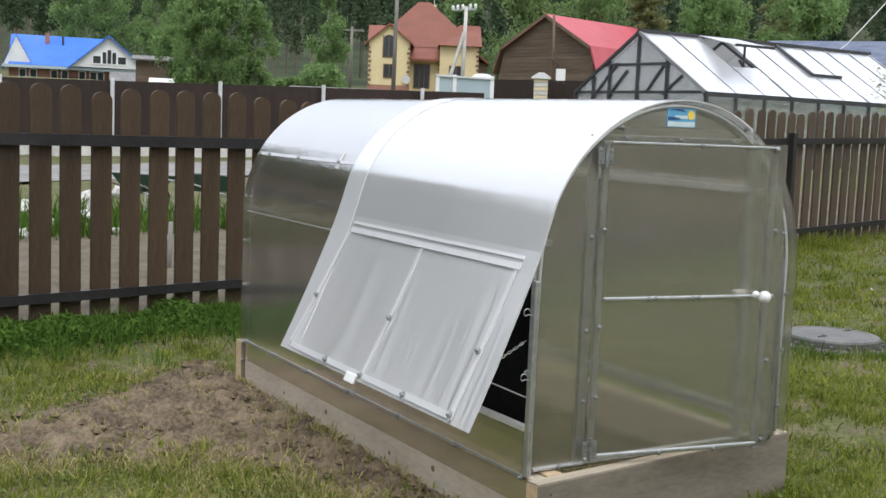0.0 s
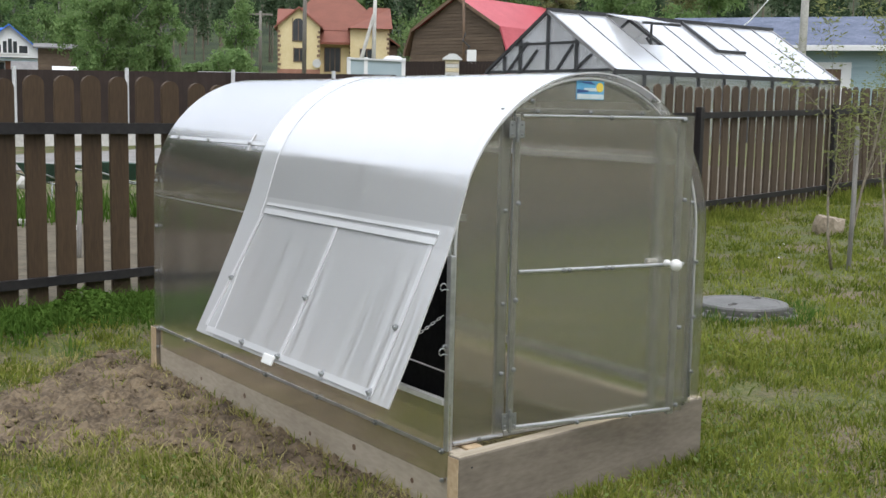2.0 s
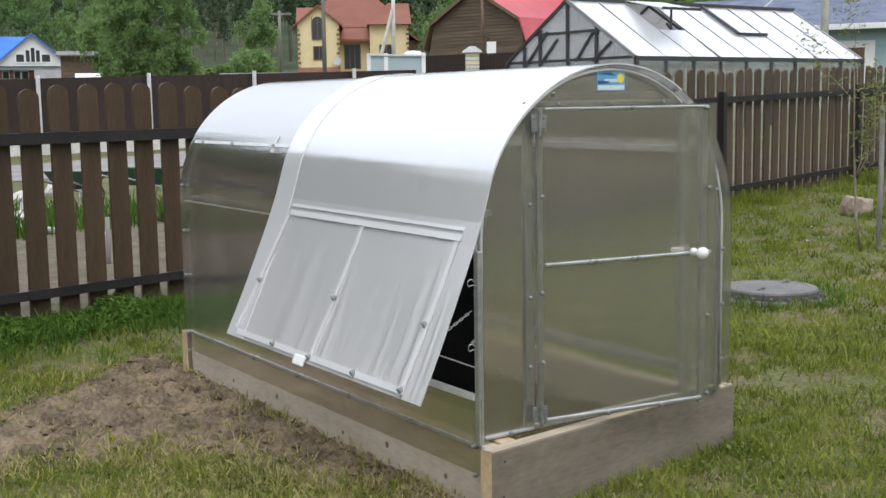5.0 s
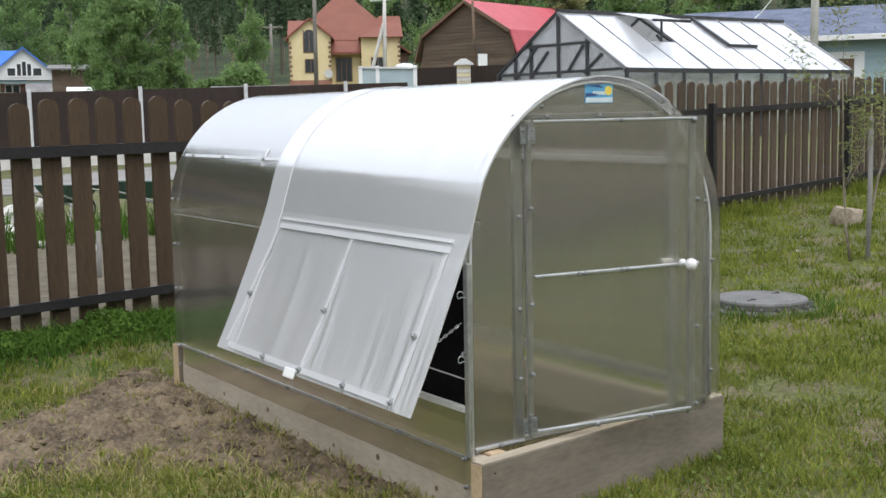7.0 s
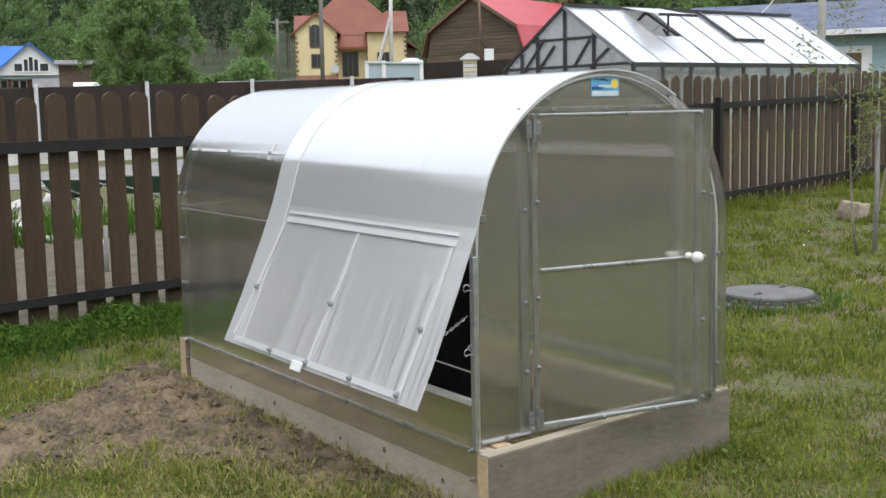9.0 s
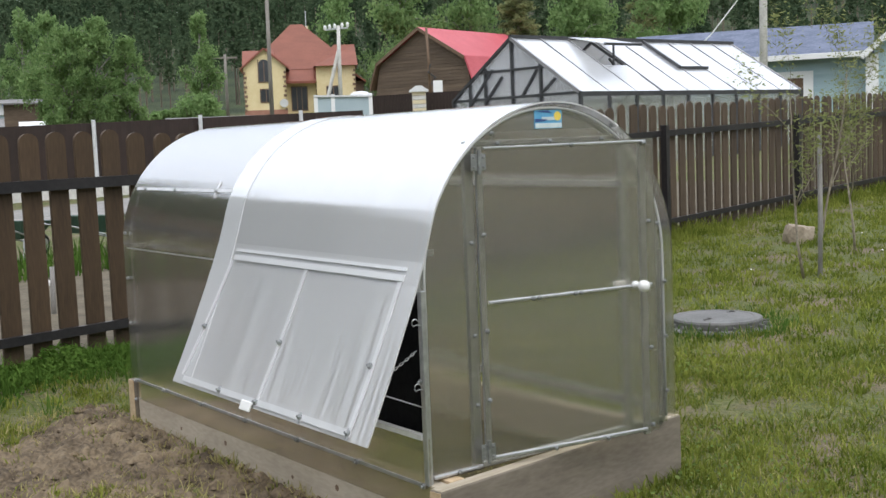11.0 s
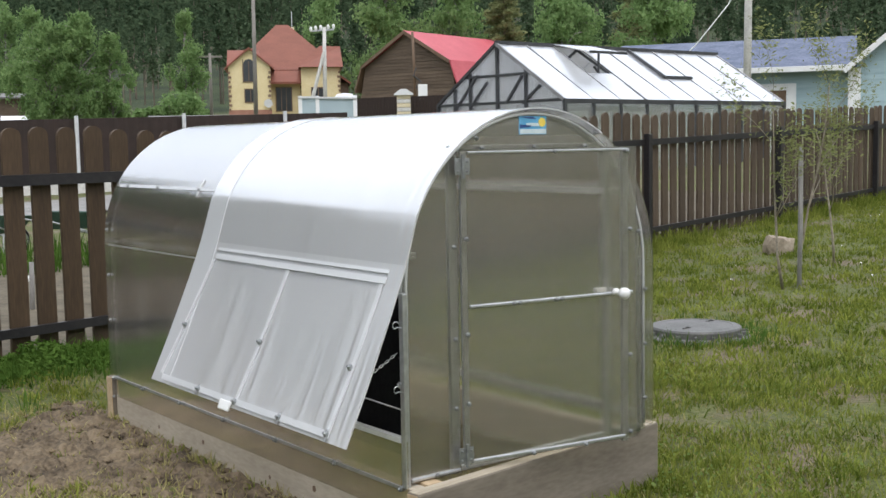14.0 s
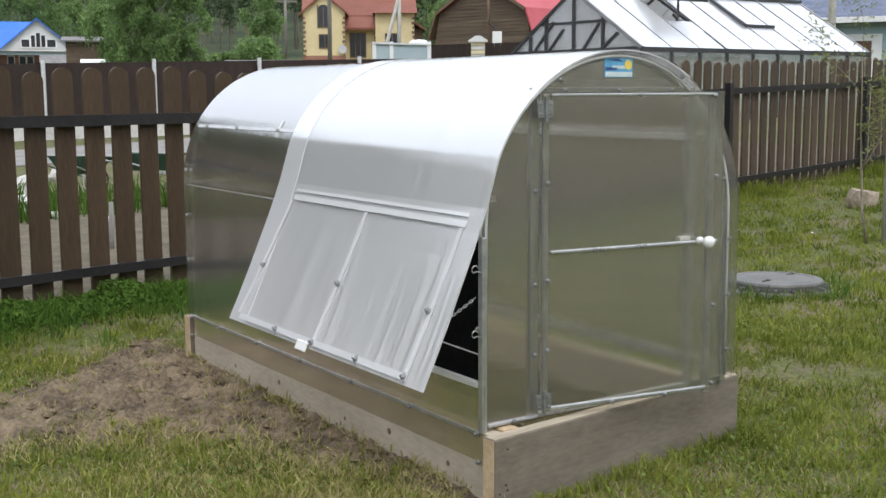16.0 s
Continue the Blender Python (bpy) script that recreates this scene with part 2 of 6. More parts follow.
M_PC_EDGE = polycarbonate("polycarbonate_edge", 0.66, rough=0.4, streak=0.15, grow=1.5, base=0.06, pass_on=0.2)
M_PC_LAP = polycarbonate("polycarbonate_lap", 0.92, rough=0.35, flutes=0.06, streak=0.06, grow=1.3, base=0.08, pass_on=0.02)
M_PC_STRIP = polycarbonate("pale_edging_strip", 0.80, see=(0.86, 0.84, 0.80), rough=0.4, flutes=0.0, streak=0.06, grow=2.4, base=0.07, pass_on=0.0)
M_ZINC = surface("galvanised_steel", (0.42, 0.43, 0.44), (0.62, 0.63, 0.64), 12, 0.38, 0.85, bump=0.05)
M_BOLT = surface("dull_steel_bolt", (0.24, 0.25, 0.25), (0.38, 0.39, 0.39), 30, 0.4, 0.75, bump=0.05)
M_ALU = surface("pale_aluminium_strip", (0.62, 0.63, 0.65), (0.78, 0.79, 0.81), 12, 0.4, 0.35, bump=0.05)
M_WHITE = surface("white_plastic", (0.74, 0.74, 0.73), (0.82, 0.82, 0.81), 10, 0.35, bump=0.0)
M_BLACK = surface("matt_black_backing", (0.004, 0.004, 0.005), (0.008, 0.008, 0.009), 30, 0.9, bump=0.1, spec=0.1)
M_STK = surface("sky_blue_print", (0.10, 0.36, 0.62), (0.16, 0.45, 0.70), 20, 0.4, bump=0)
M_STK_Y = surface("yellow_print", (0.85, 0.62, 0.08), (0.9, 0.7, 0.15), 20, 0.4, bump=0)
M_STK_D = surface("navy_print", (0.03, 0.07, 0.22), (0.05, 0.10, 0.28), 20, 0.4, bump=0)
M_STK_W = surface("pale_print", (0.55, 0.66, 0.70), (0.66, 0.74, 0.76), 20, 0.4, bump=0)
M_HATCH = surface("grey_plastic_hatch", (0.085, 0.083, 0.080), (0.150, 0.147, 0.142), 9, 0.5, bump=0.25, fine=70)
M_STONE = surface("pale_granite", (0.23, 0.185, 0.135), (0.40, 0.335, 0.26), 5, 0.85, bump=0.6, fine=40)
M_BARK = surface("sapling_bark", (0.20, 0.17, 0.13), (0.34, 0.30, 0.24), 20, 0.85, bump=0.3)
M_STAKE = surface("weathered_stake", (0.20, 0.19, 0.18), (0.32, 0.31, 0.295), 6, 0.85, bump=0.3, stretch=(6, 6, 1))
M_BUD = foliage("spring_leaves", (0.15, 0.18, 0.06), (0.29, 0.31, 0.14), 0.4)
M_BIRCH = foliage("birch_leaves", (0.128, 0.218, 0.078), (0.29, 0.41, 0.175), 0.5, 0.5, 1.8)
M_BIRCH_BARK = surface("birch_bark", (0.09, 0.085, 0.075), (0.38, 0.365, 0.33), 2.5, 0.8, bump=0.2, stretch=(1, 1, 3))
# needle green shifted towards blue to carry the haze of distance
M_PINE = foliage("pine_needles", (0.042, 0.073, 0.041), (0.112, 0.155, 0.086), 0.4, 0.045, 2.2)
M_PINE_NEAR = foliage("olive_pine_needles", (0.16, 0.19, 0.085), (0.29, 0.31, 0.15), 0.5, 0.5, 1.8)
M_PINE_BARK = surface("pine_bark", (0.13, 0.105, 0.085), (0.27, 0.22, 0.17), 0.6, 0.9, bump=0.3, island=0.3)
M_YELLOW = surface("yellow_brick_wall", (0.62, 0.51, 0.28), (0.72, 0.62, 0.38), 0.8, 0.85, fine=9, bump=0.2)
M_ROOF_RED = surface("brick_red_metal_tile", (0.185, 0.062, 0.040), (0.245, 0.085, 0.056), 0.5, 0.55, fine=6, bump=0.3, stretch=(1, 1, 3))
M_QUOIN = surface("brown_quoin_brick", (0.16, 0.10, 0.07), (0.24, 0.16, 0.11), 2, 0.85)
M_QUOIN_L = surface("cream_quoin_brick", (0.62, 0.54, 0.36), (0.70, 0.62, 0.44), 2, 0.85)
M_DARKWIN = surface("dark_window_glass", (0.02, 0.025, 0.03), (0.05, 0.055, 0.06), 1, 0.12, bump=0, spec=0.6)
M_FRAME_BR = surface("brown_window_frame", (0.12, 0.075, 0.045), (0.17, 0.11, 0.07), 3, 0.6, bump=0.1)
M_LOG = surface("weathered_plank_wall", (0.085, 0.060, 0.042), (0.16, 0.118, 0.085), 0.7, 0.85, fine=7, stretch=(0.4, 0.4, 5), bump=0.5, vary=0.18)
M_ROOF_PINK = surface("faded_red_sheet_roof", (0.42, 0.070, 0.090), (0.52, 0.105, 0.125), 0.4, 0.55, fine=5, bump=0.15)
M_BLUE_ROOF = surface("bright_blue_metal_roof", (0.035, 0.15, 0.62), (0.06, 0.20, 0.70), 0.4, 0.45, fine=6, bump=0.2)
M_WHITE_WALL = surface("white_painted_wall", (0.60, 0.61, 0.62), (0.74, 0.75, 0.76), 0.8, 0.7, fine=10)
M_BRICK_RED = surface("red_brick_wall", (0.27, 0.13, 0.09), (0.38, 0.20, 0.145), 1, 0.85, fine=12)
M_GREY_ROOF = surface("grey_slate_roof", (0.14, 0.135, 0.135), (0.22, 0.215, 0.21), 0.8, 0.9, fine=9, stretch=(3, 1, 1))
M_LB_WALL = surface("light_blue_siding", (0.30, 0.42, 0.46), (0.38, 0.50, 0.54), 0.6, 0.65, fine=6, stretch=(0.3, 0.3, 4), bump=0.2, vary=0.06)
M_LB_ROOF = surface("blue_grey_shingle", (0.075, 0.095, 0.15), (0.16, 0.185, 0.26), 1.5, 0.8, fine=8, stretch=(1, 1, 3), bump=0.4)
M_TRIM = surface("white_trim_boards", (0.72, 0.73, 0.74), (0.82, 0.83, 0.84), 2, 0.55, bump=0.05)
M_DARKFRAME = surface("dark_grey_metal_frame", (0.045, 0.047, 0.050), (0.085, 0.088, 0.093), 3, 0.45, 0.3, bump=0.05)
M_GLAZEBAR = surface("grey_glazing_bar", (0.22, 0.22, 0.23), (0.34, 0.34, 0.35), 3, 0.5, 0.3, bump=0.05)
M_GH_ROOF = polycarbonate("opal_roof_panel", 0.80, rough=0.5, gloss=0.25, flutes=0.0, base=0.1)
M_GH_WALL = polycarbonate("clear_wall_panel", 0.12, see=(0.88, 0.9, 0.9), rough=0.1, gloss=0.08, flutes=0.0, base=0.07)
# white scatter stands in for the bright roof underside seen through the gable
M_GH_GABLE = polycarbonate("roof_brightened_gable_panel", 0.34, see=(0.9, 0.9, 0.9), rough=0.2, gloss=0.1, flutes=0.0, base=0.06, pass_on=0.5)
M_NFENCE = surface("dark_brown_metal_fence", (0.020, 0.012, 0.009), (0.034, 0.020, 0.016), 1, 0.6, fine=6, bump=0.1)
M_CONC = surface("pale_concrete", (0.46, 0.45, 0.43), (0.66, 0.65, 0.62), 1.5, 0.9, fine=14)
M_POLEWOOD = surface("grey_timber_pole", (0.16, 0.145, 0.13), (0.28, 0.26, 0.235), 1, 0.85, stretch=(4, 4, 0.5))
M_KIOSK = surface("pale_blue_metal_box", (0.34, 0.43, 0.48), (0.42, 0.51, 0.55), 1, 0.5, bump=0.05)
M_BARROW = surface("dark_green_tub", (0.03, 0.07, 0.05), (0.06, 0.11, 0.085), 3, 0.5)
M_RUBBER = surface("black_rubber", (0.015, 0.015, 0.015), (0.03, 0.03, 0.03), 10, 0.8)

# ---------- builders ----------


def mesh_ob(name, bm, material, smooth=False):
    me = bpy.data.meshes.new(name)
    bm.normal_update()
    bm.to_mesh(me)
    bm.free()
    me.materials.append(material)
    if smooth:
        for p in me.polygons:
            p.use_smooth = True
    return new(name, me)


def part(name, bm, material, parent, label="", smooth=False):
    ob = mesh_ob(name, bm, material, smooth or "roof_sheet" in name or "overlap" in name)
    if "roof_sheet" in name or "overlap" in name:
        ob.data.set_sharp_from_angle(angle=radians(35))
    ob.parent = parent
    if label:
        tagged(ob, label)
    return ob


def thing(name, label, category, m=None, group="", kind=""):
    ob = new(name)
    ob.empty_display_size = 0.1
    if m is not None:
        ob.matrix_world = m
    return tagged(ob, label, category, group, kind)


def box(x0, y0, z0, x1, y1, z1, bevel=0.0, bm=None, m=None):
    bm = bm or bmesh.new()
    p = [Vector((x, y, z)) for z in (z0, z1) for y in (y0, y1) for x in (x0, x1)]
    v = [bm.verts.new(m @ q if m else q) for q in p]
    fs = [bm.faces.new([v[i] for i in f]) for f in ((0, 2, 3, 1), (4, 5, 7, 6), (0, 1, 5, 4), (2, 6, 7, 3), (0, 4, 6, 2), (1, 3, 7, 5))]
    if bevel:
        es = list({e for f in fs for e in f.edges})
        bmesh.ops.bevel(bm, geom=es, offset=bevel, segments=2, affect='EDGES', profile=0.5)
    return bm


def tube(points, radii, sides=10, bm=None, cap=True):
    """A tapered round tube along points."""
    bm = bm or bmesh.new()
    rings = []
    for i, p in enumerate(points):
        p = Vector(p)
        a, b = Vector(points[max(i - 1, 0)]), Vector(points[min(i + 1, len(points) - 1)])
        q = (b - a).to_track_quat('Z', 'Y')
        r = radii[i] if hasattr(radii, "__len__") else radii
        rings.append([bm.verts.new(p + q @ Vector((r * math.cos(k * 2 * math.pi / sides), r * math.sin(k * 2 * math.pi / sides), 0))) for k in range(sides)])
    for r0, r1 in zip(rings, rings[1:]):
        for k in range(sides):
            bm.faces.new((r0[k], r0[(k + 1) % sides], r1[(k + 1) % sides], r1[k]))
    if cap:
        bm.faces.new(rings[0][::-1])
        bm.faces.new(rings[-1])
    return bm


def bar(a, b, w, h, bm=None, up=(0, 0, 1)):
    """A rectangular bar from a to b, w across and h along up."""
    a, b = Vector(a), Vector(b)
    d = (b - a).normalized()
    s = d.cross(Vector(up)).normalized()
    u = s.cross(d)
    bm = bm or bmesh.new()
    v = [bm.verts.new(p + s * (w / 2 * i) + u * (h / 2 * j)) for p in (a, b) for i, j in ((-1, -1), (1, -1), (1, 1), (-1, 1))]
    for f in ((3, 2, 1, 0), (4, 5, 6, 7), (0, 1, 5, 4), (1, 2, 6, 5), (2, 3, 7, 6), (3, 0, 4, 7)):
        bm.faces.new([v[i] for i in f])
    return bm


def prism(outline, a, b, axis='y', bm=None):
    """A closed outline of (u, v) pairs pushed from a to b: along y (u = x, v = z) or along x (u = y, v = z) or z (u = x, v = y)."""
    bm = bm or bmesh.new()
    put = {'y': lambda u, v, s: (u, s, v), 'x': lambda u, v, s: (s, u, v), 'z': lambda u, v, s: (u, v, s)}[axis]
    lo = [bm.verts.new(put(u, v, a)) for u, v in outline]
    hi = [bm.verts.new(put(u, v, b)) for u, v in outline]
    bm.faces.new(lo)
    bm.faces.new(hi[::-1])
    k = len(outline)
    for i in range(k):
        bm.faces.new((lo[i], hi[i], hi[(i + 1) % k], lo[(i + 1) % k]))
    bmesh.ops.recalc_face_normals(bm, faces=bm.faces)
    return bm


def sheet(profile, y0, y1, t=0.004, rows=2, bm=None):
    """A bent sheet of thickness t whose section in x and z is profile (outer side), from y0 to y1."""
    bm = bm or bmesh.new()
    pts = [Vector((x, 0, z)) for x, z in profile]
    inner = []
    for i, p in enumerate(pts):
        d = (pts[min(i + 1, len(pts) - 1)] - pts[max(i - 1, 0)]).normalized()
        inner.append(p + Vector((d.z, 0, -d.x)) * t)
    ys = [y0 + (y1 - y0) * k / (rows - 1) for k in range(rows)]
    o = [[bm.verts.new((p.x, y, p.z)) for p in pts] for y in ys]
    n = [[bm.verts.new((p.x, y, p.z)) for p in inner] for y in ys]
    k = len(pts)
    for r in range(rows - 1):
        for i in range(k - 1):
            bm.faces.new((o[r][i], o[r + 1][i], o[r + 1][i + 1], o[r][i + 1]))
            bm.faces.new((n[r][i], n[r][i + 1], n[r + 1][i + 1], n[r + 1][i]))
        bm.faces.new((o[r][0], n[r][0], n[r + 1][0], o[r + 1][0]))
        bm.faces.new((o[r][-1], o[r + 1][-1], n[r + 1][-1], n[r][-1]))
    for i in range(k - 1):
        bm.faces.new((o[0][i], o[0][i + 1], n[0][i + 1], n[0][i]))
        bm.faces.new((o[-1][i], n[-1][i], n[-1][i + 1], o[-1][i + 1]))
    bmesh.ops.recalc_face_normals(bm, faces=bm.faces)
    return bm


def raw_mesh(name, verts, faces, material, parent=None):
    me = bpy.data.meshes.new(name)
    me.from_pydata(verts.tolist() if hasattr(verts, "tolist") else verts, [], faces.tolist() if hasattr(faces, "tolist") else faces)
    me.materials.append(material)
    ob = new(name, me)
    ob.parent = parent
    return ob


def rise(x, y):
    """Height of the ground: level round the greenhouse, rising to the right and far off."""
    d = np.hypot(x, y)
    far = np.interp(d, (0, 20, 27, 36, 52, 90, 118, 140), (0, 0, 0.05, 0.8, 1.75, 2.9, 3.6, 4.8))
    bearing = np.degrees(np.arctan2(x, y))
    hill = np.interp(d, (140, 330, 900), (0, 27.7, 29.5)) * np.interp(bearing, (-40, 0, 15, 30, 45, 90, 140), (0.5, 0.66, 0.84, 1.24, 1.6, 1.6, 0.6))
    return 0.024 * np.clip(x - 0.9, 0, 13) + far + hill


def gz(x, y):
    return float(rise(np.float64(x), np.float64(y)))


def fence_y(x):
    return 3.42 + 0.213 * x

# ---------- ground ----------
rng = np.random.default_rng(7)
SOIL = [(0.05, 2.42), (-0.12, 2.40), (-0.42, 2.14), (-0.72, 1.88), (-1.05, 1.70), (-1.25, 1.30), (-1.0, 1.08), (-0.72, 1.08), (-0.50, 0.98), (-0.38, 0.80),
        (-0.33, 0.55), (-0.20, 0.38), (-0.10, 0.18), (-0.06, 0.02), (0.05, 0.02)]


def soil_depth(x, y):
    """Distance to the edge of the dug patch, positive inside."""
    x, y = np.asarray(x, float), np.asarray(y, float)
    near, odd = np.full(x.shape, 9.0), np.zeros(x.shape, bool)
    for (ax, ay), (bx, by) in zip(SOIL, SOIL[1:] + SOIL[:1]):
        k = np.clip(((x - ax) * (bx - ax) + (y - ay) * (by - ay)) / ((bx - ax) ** 2 + (by - ay) ** 2), 0, 1)
        near = np.minimum(near, np.hypot(x - ax - k * (bx - ax), y - ay - k * (by - ay)))
        if ay != by:
            odd ^= ((ay > y) != (by > y)) & (x < (bx - ax) * (y - ay) / (by - ay) + ax)
    return np.where(odd, near, -near)


def grid_ground():
    s = np.sinh(np.linspace(-1, 1, 221) * 6.6) / np.sinh(6.6) * 900
    X, Y = np.meshgrid(s + 1.0, s + 1.0)
    Z = rise(X, Y)
    bump = np.array([noise.noise((x * 1.7, y * 1.7, 0)) + 0.6 * noise.noise((x * 5, y * 5, 3)) for x, y in zip(X.ravel(), Y.ravel())]).reshape(X.shape)
    Z = Z + 0.012 * bump * np.clip((np.hypot(X, Y) - 0.3) / 2, 0.15, 4) - 0.012
    V = np.stack([X, Y, Z], -1).reshape(-1, 3)
    k = len(s)
    i = np.arange(k * k).reshape(k, k)
    F = np.stack([i[:-1, :-1], i[:-1, 1:], i[1:, 1:], i[1:, :-1]], -1).reshape(-1, 4)
    ob = raw_mesh("ground", V, F, M_GROUND)
    for p in ob.data.polygons:
        p.use_smooth = True
    return tagged(ob, "patchy mown lawn with straw and bare earth", "ground", kind="structure")


grid_ground()


def soil_patch():
    xs, ys = np.arange(-1.4, 0.08, 0.016), np.arange(-0.05, 2.55, 0.016)
    X, Y = np.meshgrid(xs, ys)
    wob = np.array([noise.noise((x * 6, y * 6, 9)) + 0.7 * noise.noise((x * 17, y * 17, 4)) for x, y in zip(X.ravel(), Y.ravel())]).reshape(X.shape)
    deep = soil_depth(X, Y) + 0.05 * wob
    rough = np.array([0.022 * noise.noise((x * 7, y * 7, 1)) + 0.022 * noise.noise((x * 19, y * 19, 2)) + 0.017 * noise.noise((x * 45, y * 45, 5)) for x, y in zip(X.ravel(), Y.ravel())]).reshape(X.shape)
    k = np.clip(deep / 0.12, -0.5, 1)
    Z = -0.012 + 0.02 * k + np.clip(k, 0, 1) * rough * 1.25
    V = np.stack([X, Y, Z], -1).reshape(-1, 3)
    i = np.arange(X.size).reshape(X.shape)
    F = np.stack([i[:-1, :-1], i[:-1, 1:], i[1:, 1:], i[1:, :-1]], -1).reshape(-1, 4)
    F = F[(k.ravel()[F] > -0.3).all(1)]
    ob = raw_mesh("soil_patch", V, F, M_SOIL)
    for p in ob.data.polygons:
        p.use_smooth = True
    return tagged(ob, "freshly dug lumpy brown soil beside the greenhouse", "soil", kind="structure")


soil_patch()


def clods():
    """Loose lumps of earth on the dug patch."""
    V, F = [], []
    oct6 = np.array([(1, 0, 0), (-1, 0, 0), (0, 1, 0), (0, -1, 0), (0, 0, 1), (0, 0, -1)], float)
    tri = np.array([(0, 2, 4), (2, 1, 4), (1, 3, 4), (3, 0, 4), (2, 0, 5), (1, 2, 5), (3, 1, 5), (0, 3, 5)])
    n = 0
    while n < 900:
        x, y = rng.uniform(-1.2, 0.0), rng.uniform(0.05, 2.4)
        if rng.random() < 0.35:
            x = rng.uniform(-0.16, -0.02)
        if soil_depth(x, y) < 0.02:
            continue
        r = 0.004 + 0.020 * rng.random() ** 3
        V.append(oct6 * r * rng.uniform(0.6, 1.3, (6, 1)) * (1, 1, 0.75) + (x, y, 0.008))
        F.append(tri + 6 * n)
        n += 1
    ob = raw_mesh("soil_clods", np.concatenate(V), np.concatenate(F), M_SOIL)
    tagged(ob, "loose crumbly lumps of brown earth", "soil", kind="stuff")


clods()


def strip(name, material, label, category, x0, x1, near, far, lift, step=1.0):
    """A band of ground along the far side of the fence."""
    xs = np.arange(x0, x1 + step, step)
    V, F = [], []
    k = 9
    for i, x in enumerate(xs):
        for j in range(k):
            y = fence_y(x) + near + (far - near) * j / (k - 1) + (0.25 * noise.noise((x * 0.8, j, 2)) if j in (0, k - 1) else 0)
            V.append((x, y, gz(x, y) + lift))
            if i and j:
                a = i * k + j
                F.append((a - k - 1, a - 1, a, a - k))
    return tagged(raw_mesh(name, V, F, material), label, category, kind="structure")


strip("garden_bed", M_GARDEN, "bare pinkish-brown garden earth behind the fence", "garden bed", -9, 12, 0.25, 3.9, 0.012)
strip("road", M_GRAVEL, "pale grey gravel road behind the fence", "road", -14, 24, 10.5, 14.5, 0.02)


def track():
    """A pale dirt track along the edge of the wood."""
    V, F = [], []
    for i, az in enumerate(np.radians(np.arange(12, 36, 1.0))):
        for j, d in enumerate((113.5, 117.5)):
            px, py = d * math.sin(az), d * math.cos(az)
            V.append((px, py, gz(px, py) + 0.18))
        if i:
            F.append((2 * i - 2, 2 * i - 1, 2 * i + 1, 2 * i))
    tagged(raw_mesh("dirt_track", V, F, M_GRAVEL), "pale dirt track along the edge of the wood", "road", kind="structure")


track()


def blades(name, material, n, place, height, width, label, lean=0.6, clump=0, lift=-0.012):
    """Grass: bent tapering blades, placed by a function that returns x, y."""
    x, y = place(n)
    n = len(x)
    tall = np.ones(n)
    b = rng.uniform(0, 2 * math.pi, n)
    if clump:
        # most blades stand in tufts and lean outwards from the middle
        own = rng.integers(0, n, n // clump)[rng.integers(0, n // clump, n)]
        off = rng.normal(0, 0.020 + width, (2, n))
        tuft = rng.random(n) < 0.75
        x, y = np.where(tuft, x[own] + off[0], x), np.where(tuft, y[own] + off[1], y)
        b = np.where(tuft, np.arctan2(off[1], off[0]) + rng.normal(0, 0.5, n), b)
        tall = np.where(tuft, rng.uniform(0.7, 1.7, n)[own], 0.8)
    z = rise(x, y) + lift
    h = height[0] + (height[1] - height[0]) * rng.random(n) ** 1.6 * tall
    w = width * rng.uniform(0.6, 1.3, n)
    a = rng.uniform(0, 2 * math.pi, n)
    d = np.stack([np.cos(a), np.sin(a), 0 * a], -1) * w[:, None] / 2
    q = np.stack([np.cos(b), np.sin(b), 0 * b], -1) * (h * lean * rng.random(n))[:, None]
    up = np.array((0, 0, 1.0))
    p = np.stack([x, y, z], -1)
    V = np.stack([p - d, p + d, p + d * 0.7 + q * 0.35 + up * h[:, None] * 0.6, p - d * 0.7 + q * 0.35 + up * h[:, None] * 0.6, p + q + up * h[:, None] * 0.95], 1).reshape(-1, 3)
    i = np.arange(n)[:, None] * 5
    F = (i + [0, 1, 2, 3]).tolist() + (i + [3, 2, 4]).tolist()
    ob = raw_mesh(name, V, F, material)
    return tagged(ob, label, "grass", kind="stuff")


def clear(x, y):
    """Where lawn may grow."""
    deep = soil_depth(x, y) + 0.05 * np.sin(x * 23 + y * 9) * np.cos(y * 17)
    house = (x > -0.06) & (x < 0.99) & (y > -0.12 + 0.12 * np.clip(x, 0, 1)) & (y < 2.1)
    hatch = np.hypot(x - HATCH[0], y - HATCH[1]) < 0.275
    thin = rng.random(len(x)) < np.where(deep < 0.12, 0.34, 0.03)
    return ((deep < -0.01) | thin) & ~house & ~hatch & (y < fence_y(x) + 0.1)


HATCH = (2.99, 1.53)


def patchy(x, y, cut):
    v = np.sin(x * 2.1 + 1.3 * np.sin(y * 1.7)) * np.cos(y * 2.6 + 0.8 * np.sin(x * 3.1)) + 0.6 * np.sin(x * 7.3 + y * 4.1) * np.sin(y * 6.7 - x * 2.2)
    return v + rng.normal(0, 0.5, len(x)) > cut


def lawn_near(n):
    x, y = rng.normal(0.4, 1.7, n), rng.normal(0.5, 1.3, n)
    k = clear(x, y) & patchy(x, y, -0.65) & (rng.random(n) > (x - 2.6) / 2.2)
    return x[k], y[k]


def lawn_far(n):
    x = 2.0 + 13.5 * rng.random(n) ** 1.1
    y = rng.uniform(0, 1, n) ** 0.8 * (fence_y(x) - 0.0)
    k = clear(x, y) & patchy(x, y, -1.2)
    return x[k], y[k]


